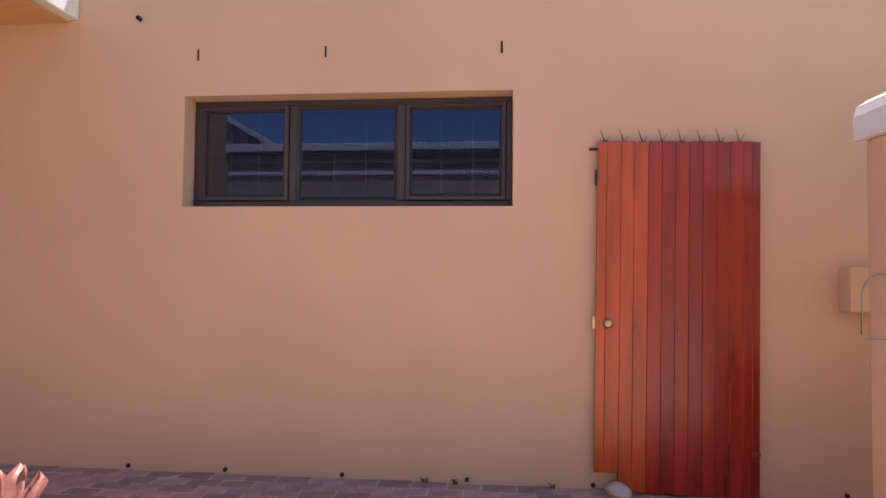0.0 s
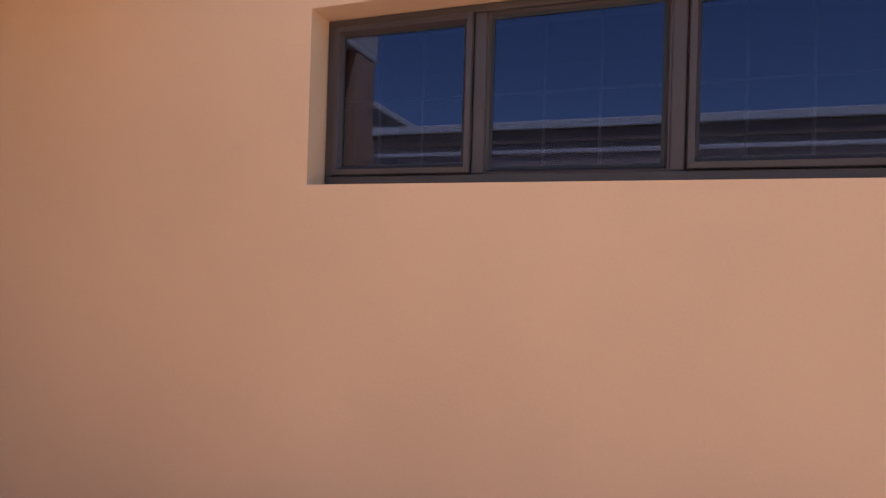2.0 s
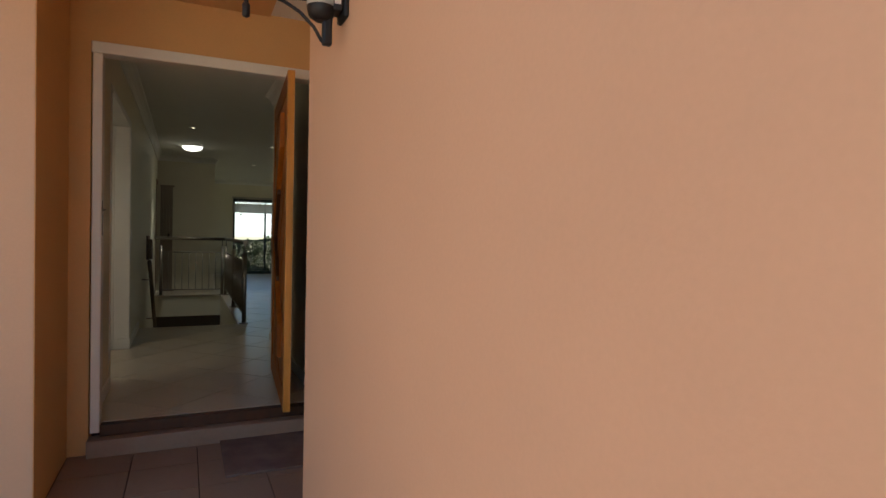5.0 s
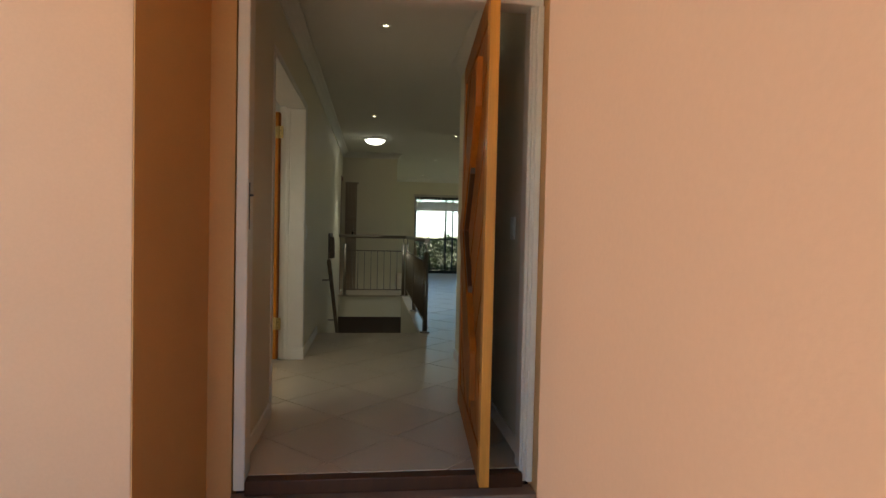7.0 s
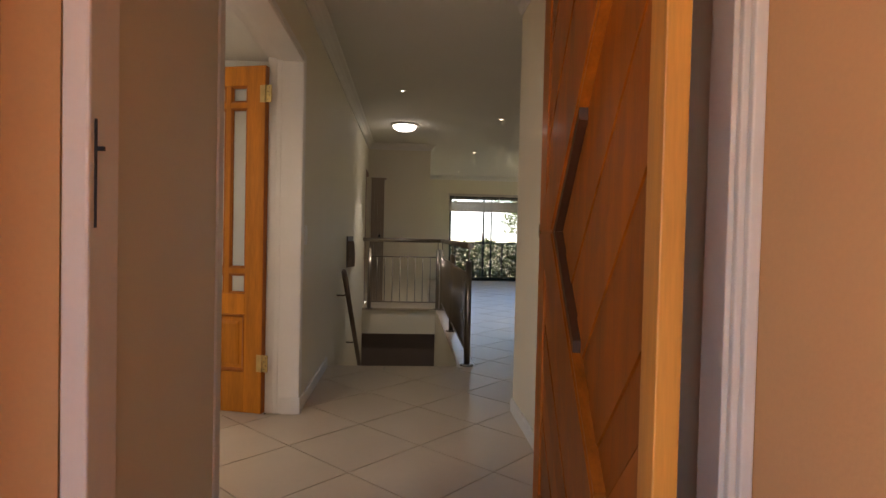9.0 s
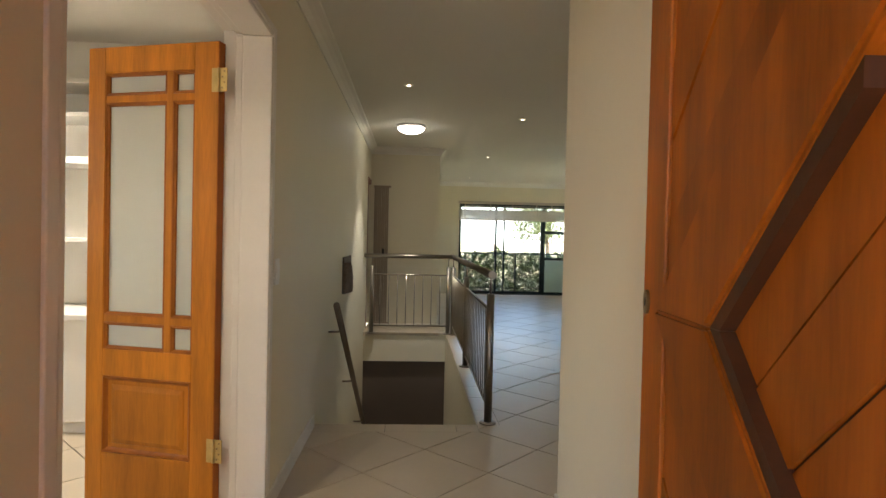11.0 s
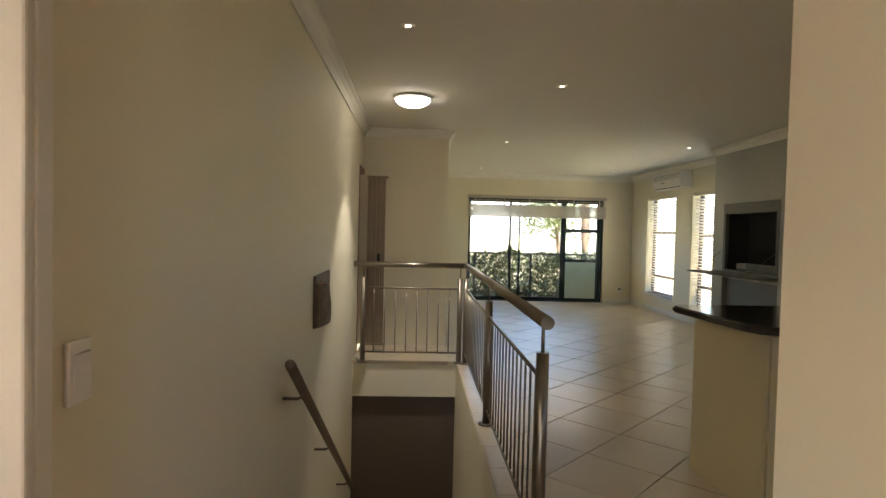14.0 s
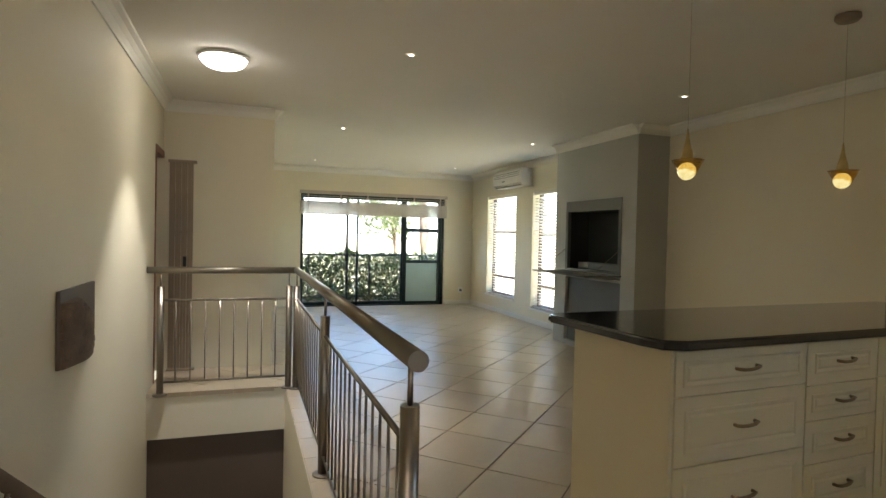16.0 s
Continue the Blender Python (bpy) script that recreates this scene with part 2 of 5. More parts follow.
def tube(bm, a, b, r, seg=12, r2=None, caps=True):
    a, b = Vector(a), Vector(b)
    q = (b - a).to_track_quat("Z", "Y")
    r2 = r if r2 is None else r2
    ring = lambda c, rad: [bm.verts.new(c + q @ Vector((rad * math.cos(2 * math.pi * i / seg), rad * math.sin(2 * math.pi * i / seg), 0))) for i in range(seg)]
    A, B = ring(a, r), ring(b, r2)
    for i in range(seg):
        f = bm.faces.new((A[i], A[(i + 1) % seg], B[(i + 1) % seg], B[i]))
        f.smooth = True
    if caps:
        bm.faces.new(A[::-1]), bm.faces.new(B)
    return bm


def lathe(bm, prof, c=(0, 0, 0), seg=24, axis="z"):
    """Turn a profile of (radius, height) round an axis."""
    rows = []
    for r, h in prof:
        ring = []
        for i in range(seg):
            a = 2 * math.pi * i / seg
            p = (r * math.cos(a), r * math.sin(a), h)
            if axis == "y":
                p = (p[0], -h, p[1])
            if axis == "x":
                p = (h, p[0], p[1])
            ring.append(bm.verts.new(Vector(c) + Vector(p)))
        rows.append(ring)
    for A, B in zip(rows, rows[1:]):
        for i in range(seg):
            f = bm.faces.new((A[i], A[(i + 1) % seg], B[(i + 1) % seg], B[i]))
            f.smooth = True
    bm.faces.new(rows[0][::-1]), bm.faces.new(rows[-1])
    return bm


def pipe(bm, pts, r, seg=8):
    """A bent rod along points."""
    pts = [Vector(p) for p in pts]
    rings = []
    for i, p in enumerate(pts):
        d = (pts[min(i + 1, len(pts) - 1)] - pts[max(i - 1, 0)]).normalized()
        q = d.to_track_quat("Z", "Y")
        rings.append([bm.verts.new(p + q @ Vector((r * math.cos(2 * math.pi * k / seg), r * math.sin(2 * math.pi * k / seg), 0))) for k in range(seg)])
    for A, B in zip(rings, rings[1:]):
        for k in range(seg):
            f = bm.faces.new((A[k], A[(k + 1) % seg], B[(k + 1) % seg], B[k]))
            f.smooth = True
    bm.faces.new(rings[0][::-1]), bm.faces.new(rings[-1])
    return bm


def prism(bm, pts, lo, hi, axis="z"):
    """An outline in two axes, raised along the third: z over (x, y), y over (x, z), x over (y, z)."""
    put = {"z": lambda p, h: (p[0], p[1], h), "y": lambda p, h: (p[0], h, p[1]), "x": lambda p, h: (h, p[0], p[1])}[axis]
    A, B = [bm.verts.new(put(p, lo)) for p in pts], [bm.verts.new(put(p, hi)) for p in pts]
    bm.faces.new(A[::-1]), bm.faces.new(B)
    for i in range(len(pts)):
        bm.faces.new((A[i], A[(i + 1) % len(pts)], B[(i + 1) % len(pts)], B[i]))
    return bm


def clip(poly, x0, y0, x1, y1):
    """An outline cut to a rectangle."""
    for axis, v, keep in ((0, x0, 1), (0, x1, -1), (1, y0, 1), (1, y1, -1)):
        out = []
        for i, p in enumerate(poly):
            q = poly[(i + 1) % len(poly)]
            a, b = (p[axis] - v) * keep, (q[axis] - v) * keep
            if a >= 0:
                out.append(p)
            if a * b < 0:
                s = a / (a - b)
                out.append((p[0] + s * (q[0] - p[0]), p[1] + s * (q[1] - p[1])))
        poly = out
        if len(poly) < 3:
            return []
    return poly


def half(poly, a, b, c):
    """The side of an outline where a*x + b*y >= c."""
    out = []
    for i, p in enumerate(poly):
        q = poly[(i + 1) % len(poly)]
        u, v = a * p[0] + b * p[1] - c, a * q[0] + b * q[1] - c
        if u >= 0:
            out.append(p)
        if u * v < 0:
            s = u / (u - v)
            out.append((p[0] + s * (q[0] - p[0]), p[1] + s * (q[1] - p[1])))
    return out if len(out) > 2 else []


def moulding(bm, x0, z0, x1, z1, prof):
    """A mitred frame in the x-z plane: prof lists (inset from the outline, y) round its section."""
    rings = [[bm.verts.new((x, y, z)) for x, z in ((x0 + i, z0 + i), (x1 - i, z0 + i), (x1 - i, z1 - i), (x0 + i, z1 - i))] for i, y in prof]
    for A, C in zip(rings, rings[1:] + rings[:1]):
        for k in range(4):
            bm.faces.new((A[k], A[(k + 1) % 4], C[(k + 1) % 4], C[k]))
    return bm


def mesh_of(name, bm, material):
    bmesh.ops.recalc_face_normals(bm, faces=bm.faces)
    me = bpy.data.meshes.new(name)
    bm.to_mesh(me)
    bm.free()
    me.materials.append(material)
    return me


def part(name, bm, material, parent, label=""):
    ob = new(name, mesh_of(name, bm, material))
    ob.parent = parent
    return tagged(ob, label)


def solo(name, bm, material, label, category, group="", kind="", at=None):
    ob = new(name, mesh_of(name, bm, material))
    if at:
        ob.matrix_basis = pose(*at)
    return tagged(ob, label, category, group, kind)


def thing(name, at, label, category, group="", kind=""):
    ob = new(name)
    ob.empty_display_size = 0.1
    ob.matrix_basis = pose(*at)
    return tagged(ob, label, category, group, kind)


def B(*a, **k):
    return box(bmesh.new(), *a, **k)


def structure(name, bm, material, label, category):
    return solo(name, bm, material, label, category, kind="structure")


# ---- large structure: outside ----
ZG, ZP = -0.31, -0.165          # paved ground and porch floor; the floor inside is 0
YW = 2.335                      # face of the outer wall with the window
XW0, XW1, ZW0, ZW1 = -0.81, 1.22, 1.31, 2.0
TOP = 2.9

bm = bmesh.new()
R = [-900, -19.0, -4.6, 900], [-900, -2.4, 6.6, 900]
g = [[bm.verts.new((x, y, ZG)) for y in R[1]] for x in R[0]]
for i in range(3):
    for j in range(3):
        if (i, j) != (1, 1):
            bm.faces.new((g[i][j], g[i + 1][j], g[i + 1][j + 1], g[i][j + 1]))
structure("ground", bm, M_GRASS, "dry pale grass ground around the house", "ground")
bm = bmesh.new()
box(bm, -3.87, -8.9, ZG - 0.05, 5.0, YW, ZG + 0.003)
pavement = structure("pavement", bm, M_SAND, "clay brick paving beside the apricot house wall", "pavement")

# unseen dark bed, added to lessen bounce on the left of the wall
M_SOIL = mat("bounce_cut_soil", (0.07, 0.05, 0.035), 0.95, var=0.4, scale=6, fine=60, bump=0.5)
structure("ground_bounce_cut", B(-3.86, -2.6, ZG, -0.85, 0.80, ZG + 0.03, bev=0.01), M_SOIL, "unseen dark bed added to cut bounce onto the wall", "ground")
bm = bmesh.new()
for a in ((-3.355, XW0, ZG, TOP), (XW1, 6.0, ZG, TOP), (XW0, XW1, ZG, ZW0), (XW0, XW1, ZW1, TOP)):
    box(bm, a[0], YW, a[2], a[1], YW + 0.37, a[3])
structure("wall_window_side", bm, M_APRICOT, "apricot plastered outer wall with a strip window", "wall")
# the room behind the strip window, its dimness put into dark grey walls
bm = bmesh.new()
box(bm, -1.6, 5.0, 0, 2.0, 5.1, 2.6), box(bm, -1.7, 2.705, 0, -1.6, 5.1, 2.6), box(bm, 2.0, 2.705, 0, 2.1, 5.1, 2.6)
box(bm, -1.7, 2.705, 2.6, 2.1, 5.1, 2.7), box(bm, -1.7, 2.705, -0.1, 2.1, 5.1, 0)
structure("wall_back_room", bm, M_GREYDARK, "dark grey walls standing in for the dim room behind the strip window", "wall")

# porch recess: side walls, wall over the door, ceiling slab
bm = bmesh.new()
box(bm, -4.70, 2.70, ZP - 0.2, -3.356, 2.84, TOP)
structure("wall_porch_side", bm, M_APRICOTBOUNCE, "porch recess side wall with warm bounce in its colour", "wall")
bm = bmesh.new()
box(bm, -4.70, 1.10, ZP - 0.2, -3.873, 1.256, TOP), box(bm, -4.80, 1.256, ZP - 0.2, -4.64, 1.36, TOP)
structure("wall_porch_return", bm, M_APRICOTBOUNCE, "porch return beside the front door, coloured for warm bounce", "wall")
bm = bmesh.new()
box(bm, -4.80, 1.36, 2.186, -4.64, 2.70, TOP)
structure("wall_over_door", bm, M_APRICOTBOUNCE, "wall over the front door, coloured for warm bounce", "wall")
bm = bmesh.new()
box(bm, -4.2, -4.2, ZG, -3.87, 1.252, TOP)
structure("wall_wing", bm, M_APRICOT, "apricot plastered wall of the side wing", "wall")
bm = bmesh.new()
box(bm, -3.868, 0.55, 2.50, -1.53, YW - 0.002, 2.78, bev=0.008)
box(bm, -4.64, YW - 0.002, 2.50, -3.355, 2.699, 2.78), box(bm, -4.64, 1.257, 2.50, -3.868, YW - 0.002, 2.78)
structure("ceiling_porch", bm, M_CEIL, "pale plastered porch roof slab", "ceiling")
# added sheet: golden bounce under the slab is put into its colour
bm = bmesh.new()
box(bm, -3.86, 0.62, 2.488, -1.60, YW - 0.004, 2.496), box(bm, -4.636, 1.26, 2.488, -3.86, 2.33, 2.496)
structure("ceiling_porch_bounce_sheet", bm, M_APRICOTBOUNCE, "added sheet under the porch slab, coloured for golden bounce", "ceiling")
solo("porch_pillar", B(-1.83, 0.59, ZG, -1.531, 0.89, 2.486, bev=0.01), M_APRICOT, "square apricot plastered pillar under the porch slab", "pillar")
bm = bmesh.new()
box(bm, -4.7, 1.256, ZG, -3.27, 2.70, ZP - 0.012)
porch = structure("floor_porch", bm, M_GROUT, "tiled porch step before the front door", "floor")

# things across the yard that the window mirrors
nb = thing("boundary_wall", (0, -9.0, ZG), "plastered boundary wall with a pale coping", "wall")
part("wall_body", B(-14, -0.2, 0, 9, 0, 3.78), M_BOUND, nb)
part("coping", B(-14, -0.26, 3.78, 9, 0.06, 3.88, bev=0.02), M_CAPWHITE, nb, "pale coping")
nh = thing("neighbour_house", (0, -18.4, ZG), "neighbouring house with a brown fascia and pale gutter", "house")
part("wall", B(-30, -6, 0, 22, 0, 5.9), M_BOUND, nh)
part("roof", B(-30.4, -6.4, 5.9, 22.4, 0.1, 6.6), M_FASCIA, nh, "brown roof fascia")
fh = thing("gabled_house", (-18.5, -34.0, ZG), "distant pale house with a gabled roof", "house")
part("wall", B(-7, -8, 0, 5.0, 0, 9.4), M_BOUND, fh)
part("gable", prism(bmesh.new(), [(-7, 9.4), (-1, 12.9), (5.0, 9.4)], -7.9, 0, "y"), M_BOUND, fh)
part("roof", prism(bmesh.new(), [(-7.7, 9.1), (-1, 13.0), (5.7, 9.1), (5.7, 8.9), (-1, 12.8), (-7.7, 8.9)], -8, 0.3, "y"), M_ROOF, fh)
part("verge", prism(bmesh.new(), [(-7.7, 9.2), (-1, 13.1), (5.7, 9.2), (5.7, 8.8), (-1, 12.6), (-7.7, 8.8)], 0.3, 0.4, "y"), M_CAPWHITE, fh, "white painted verge")
part("gutter", B(-30.4, 0.1, 6.42, 22.4, 0.24, 6.76, bev=0.04), M_CAPWHITE, nh, "white gutter")

# ---- large structure: inside ----
YL, YC, YR = 1.37, 2.68, 6.35       # left wall, corridor's other wall, far side wall
XC, XB, XF = -7.03, -12.75, -17.36  # corridor's end, back wall by the stairs, window wall
VX0, VX1, VY1 = -11.90, -8.23, 2.45  # stair opening
H = 2.54
DX0, DX1, DH = -6.96, -5.53, 2.09   # opening to the side room

bm = bmesh.new()
box(bm, -12.24, YL - 0.2, -2.8, DX0 - 0.07, YL, H + 0.1), box(bm, -13.0, YL - 0.2, 0, -12.752, YL, 2.06)
box(bm, DX0 - 0.07, YL - 0.2, DH + 0.05, DX1 + 0.06, YL, H + 0.1), box(bm, DX1 + 0.06, YL - 0.2, 0, -4.70, YL, H + 0.1)
box(bm, -13.0, YL - 0.2, 2.06, -12.24, YL, H + 0.1)
structure("wall_left", bm, M_CREAM, "cream painted corridor wall beside the stairs", "wall")
bm = bmesh.new()
box(bm, XC, YC, 0, -4.70, YC + 0.14, H + 0.1)
structure("wall_corridor", bm, M_CREAM, "cream painted corridor wall", "wall")
bm = bmesh.new()
box(bm, XB - 0.25, YL, 0, XB, 2.36, H + 0.1), box(bm, XF, 2.2, 0, XB - 0.25, 2.36, H + 0.1)
structure("wall_back", bm, M_CREAM, "cream painted wall behind the stair railing", "wall")
# window wall with the sliding door
FY0, FY1, FZ = 3.03, 5.77, 2.08
bm = bmesh.new()
box(bm, XF - 0.25, 2.2, -0.1, XF, FY0, H + 0.1), box(bm, XF - 0.25, FY1, -0.1, XF, YR + 0.2, H + 0.1), box(bm, XF - 0.25, FY0, FZ, XF, FY1, H + 0.1)
structure("wall_far", bm, M_CREAM, "cream wall round the glazed sliding door", "wall")
S1, S2 = (-16.60, -15.42, 0.30, 2.08), (-14.84, -13.66, 0.25, 2.06)
bm = bmesh.new()
# unseen kitchen window, added so that daylight reaches the drawers
S3 = (-6.75, -5.9, 1.2, 2.0)
xs = [XF, S1[0], S1[1], S2[0], S2[1], S3[0], S3[1], -4.6]
for i in range(7):
    if i % 2:
        w = (S1, S2, S3)[i // 2]
        box(bm, w[0], YR, 0, w[1], YR + 0.22, w[2]), box(bm, w[0], YR, w[3], w[1], YR + 0.22, H + 0.1)
    else:
        box(bm, xs[i], YR, 0, xs[i + 1], YR + 0.22, H + 0.1)
structure("wall_side", bm, M_CREAM, "cream wall with two blinded windows", "wall")
bm = bmesh.new()
box(bm, -4.70, YC + 0.14, 0, -4.58, YR + 0.2, H + 0.1)
structure("wall_kitchen", bm, M_CREAM, "cream kitchen wall", "wall")
# side room; its far window opening is unseen, added to let daylight in
bm = bmesh.new()
box(bm, -8.65, -2.0, 0, -8.55, YL - 0.2, H + 0.1), box(bm, -4.70, -2.2, 0, -4.58, YL - 0.2, H + 0.1)
box(bm, -8.65, -2.2, 0, -8.4, -2.0, H + 0.1), box(bm, -4.8, -2.2, 0, -4.58, -2.0, H + 0.1), box(bm, -6.6, -2.2, 2.3, -4.8, -2.0, H + 0.1), box(bm, -6.6, -2.2, 0, -4.8, -2.0, 1.0), box(bm, -8.4, -2.2, 0, -6.6, -2.0, H + 0.1)
structure("wall_study", bm, M_WHITE, "white walls of the bright side room", "wall")
bm = bmesh.new()
box(bm, XF - 0.25, YL - 0.2, H, -4.58, YR + 0.22, H + 0.12)
structure("ceiling", bm, M_CEIL, "smooth off-white plastered ceiling", "ceiling")
bm = bmesh.new()
box(bm, -8.65, -2.2, H, -4.58, YL - 0.2, H + 0.12)
structure("ceiling_study", bm, M_CEIL, "white ceiling of the side room", "ceiling")
# the reach past the window wall is added, to block sky and shade the hedge
bm = bmesh.new()
box(bm, -19.3, -2.4, H + 0.14, -4.6, 6.72, 2.9)
structure("roof_slab", bm, M_BOUND, "flat roof slab, extended unseen over the balcony for shade", "roof")
RECTS = [(XC, YL, -4.68, YC), (VX1 + 0.135, YL, XC, VY1), (VX1, VY1, XC, YR), (VX0, VY1 + 0.15, VX1, YR), (XB, YL, VX0, YR), (XF, 2.36, XB, YR), (XC, YC + 0.14, -4.7, YR), (-8.55, -2.0, -4.7, YL - 0.2), (DX0, YL - 0.2, DX1, YL)]
bm = bmesh.new()
for x0, y0, x1, y1 in RECTS:
    box(bm, x0, y0, -0.2, x1, y1, -0.006)
box(bm, VX0, VY1, -0.2, VX1, VY1 + 0.15, -0.006), box(bm, VX1, YL, -0.2, VX1 + 0.135, VY1, -0.006)
floor = structure("floor", bm, M_GROUT, "cream ceramic floor tiles laid diagonally with dark joints", "floor")
# stairwell
bm = bmesh.new()
box(bm, VX0 - 0.12, YL, -0.37, VX0 + 0.004, VY1 + 0.1, -0.008), box(bm, VX0 - 0.1, VY1 - 0.004, -2.8, VX1, VY1 + 0.14, -0.008)
box(bm, VX1 - 0.004, YL, -2.8, VX1 + 0.12, VY1, -0.008)
structure("wall_stairwell", bm, M_CREAM, "cream plastered sides of the stair opening", "wall")
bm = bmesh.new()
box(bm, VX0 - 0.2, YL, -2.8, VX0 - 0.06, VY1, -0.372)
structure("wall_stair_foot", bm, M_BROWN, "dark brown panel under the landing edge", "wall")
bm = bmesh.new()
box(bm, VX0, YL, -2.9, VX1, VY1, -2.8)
structure("floor_lower", bm, M_BROWN, "dark brown floor at the foot of the stairs", "floor")
st = thing("staircase", (VX1, YL, 0), "tiled staircase descending along the cream wall", "stairs")
for i in range(12):
    part("step", B(-0.27 * (i + 1), 0.002, -0.18 * (i + 1) - 0.05, -0.27 * i, VY1 - YL - 0.002, -0.18 * (i + 1)), M_TILE, st)


def cornice(name, a, b, inward):
    """A coved ceiling moulding from a to b in plan."""
    bm = bmesh.new()
    d = (Vector(b) - Vector(a))
    n = Vector(inward)
    prof = [(0.0, -0.10), (0.012, -0.10), (0.016, -0.082), (0.03, -0.05), (0.055, -0.026), (0.082, -0.014), (0.086, -0.001), (0.0, -0.001)]
    A = [bm.verts.new((a[0] + n.x * p, a[1] + n.y * p, H + z)) for p, z in prof]
    C = [bm.verts.new((b[0] + n.x * p, b[1] + n.y * p, H + z)) for p, z in prof]
    for i in range(len(prof)):
        bm.faces.new((A[i], A[(i + 1) % len(prof)], C[(i + 1) % len(prof)], C[i]))
    bm.faces.new(A[::-1]), bm.faces.new(C)
    structure(name, bm, M_CEIL, "white coved ceiling moulding", "moulding")


for i, (a, b, n) in enumerate([((XB, YL), (-4.7, YL), (0, 1)), ((XB, YL), (XB, 2.36), (1, 0)), ((XF, 2.36), (XB, 2.36), (0, 1)), ((XF, 2.36), (XF, YR), (1, 0)),
                               ((XF, YR), (-13.43, YR), (0, -1)), ((-11.80, YR), (-4.7, YR), (0, -1)), ((XC, YC), (-4.7, YC), (0, -1)), ((XC, YC), (XC, YC + 0.14), (-1, 0)),
                               ((-13.43, 5.95), (-11.80, 5.95), (0, -1)), ((-11.80, 5.95), (-11.80, YR), (1, 0))]):
    cornice(f"cornice_{i + 1}", a, b, n)


def skirting(i, x0, y0, x1, y1):
    structure(f"baseboard_{i}", B(x0, y0, 0.001, x1, y1, 0.085, bev=0.004), M_WHITE, "white painted skirting board", "skirting")


skirting(1, VX1 + 0.05, YL, DX0 - 0.075, YL + 0.014)
skirting(2, DX1 + 0.075, YL, -4.72, YL + 0.014)
skirting(3, XC, YC - 0.014, -4.72, YC)
skirting(5, XF, FY1 + 0.02, XF + 0.014, YR)
skirting(6, XF, YR - 0.014, -13.43, YR)
skirting(7, -11.80, YR - 0.014, -9.6, YR)
skirting(8, XF, 2.36, XB, 2.374)

# ---- porch and yard things ----
def strip_window():
    w = thing("window_1", (XW0, YW, ZW0), "dark bronze three-light strip window in a plaster reveal", "window", kind="structure")
    W, Hh, d = XW1 - XW0, ZW1 - ZW0, 0.125
    bm = bmesh.new()
    box(bm, 0.003, d, 0.003, W - 0.003, d + 0.06, 0.048, bev=0.004), box(bm, 0.003, d, Hh - 0.032, W - 0.003, d + 0.06, Hh - 0.003, bev=0.004)
    box(bm, 0.003, d, 0.048, 0.036, d + 0.06, Hh - 0.032, bev=0.004), box(bm, W - 0.036, d, 0.048, W - 0.003, d + 0.06, Hh - 0.032, bev=0.004)
    part("window_frame", bm, M_FRAMEDARK, w)
    for x0, x1 in ((0.628, 0.676), (1.322, 1.372)):
        part("mullion", B(x0, d + 0.002, 0.048, x1, d + 0.06, Hh - 0.032, bev=0.006), M_FRAMEDARK, w)
    for k in range(3):
        if k == 1:
            bm = moulding(bmesh.new(), 0.676, 0.048, 1.322, Hh - 0.032, [(0, d + 0.008), (0.006, d + 0.006), (0.018, d + 0.022), (0.018, d + 0.05), (0, d + 0.05)])
        else:
            a, b = (0.036, 0.628) if k == 0 else (1.372, W - 0.036)
            bm = moulding(bmesh.new(), a + 0.002, 0.050, b - 0.002, Hh - 0.034, [(0, d - 0.006), (0.004, d - 0.014), (0.024, d - 0.016), (0.028, d - 0.010), (0.038, d + 0.012), (0.038, d + 0.05), (0, d + 0.05)])
        s = part("sash", bm, M_FRAMEDARK, w)
        i = 0.015 if k == 1 else 0.03
        y = d + 0.022 if k == 1 else d + 0.014
        a, b = ((0.036, 0.628), (0.676, 1.322), (1.372, W - 0.036))[k]
        p = part("pane", B(a + i, y, 0.05 + i, b - i, y + 0.005, Hh - 0.034 - i), M_GLASSDARK, s)
        p.visible_shadow = False
        part("glazing_seal", moulding(bmesh.new(), a + i, 0.05 + i, b - i, Hh - 0.034 - i, [(0, y - 0.006), (0.012, y - 0.004), (0.012, y - 0.0005), (0, y - 0.0005)]), M_BLACK, s)
    for x in (0.166, 0.362, 0.871, 1.083, 1.578, 1.783):
        part("burglar_bar", tube(bmesh.new(), (x, d + 0.17, 0.01), (x, d + 0.17, Hh - 0.01), 0.0065, 8), M_CAPWHITE, w)
    part("burglar_bar", tube(bmesh.new(), (0, d + 0.17, 0.389), (W, d + 0.17, 0.389), 0.0065, 8), M_CAPWHITE, w)


strip_window()

for x in (-0.73, 0.083, 1.152):
    bm = bmesh.new()
    box(bm, -0.006, -0.003, -0.035, 0.006, 0.01, 0.035)
    solo("weep_slot", bm, M_BLACK, "narrow dark weep slot in the plaster over the window", "vent", "weep slots over the window", at=(x, YW, 2.257))
for x in (-1.11, -0.493, 0.225, 0.963, 1.678, 3.039):
    bm = bmesh.new()
    lathe(bm, [(0.011, -0.004), (0.013, 0.0), (0.013, 0.012), (0.008, 0.016), (0.007, 0.002)], seg=10, axis="y")
    solo("drain_stub", bm, M_BLACK, "small black drain stub at the foot of the wall", "drain", "drain stubs along the wall", at=(x, YW, ZG + 0.03))
bm = bmesh.new()
lathe(bm, [(0.014, -0.004), (0.014, 0.03), (0.009, 0.03), (0.009, 0.005)], seg=14, axis="y")
solo("pipe_stub", bm, M_BLACK, "short dark conduit stub high on the wall", "pipe", at=(-1.117, YW, 2.496))


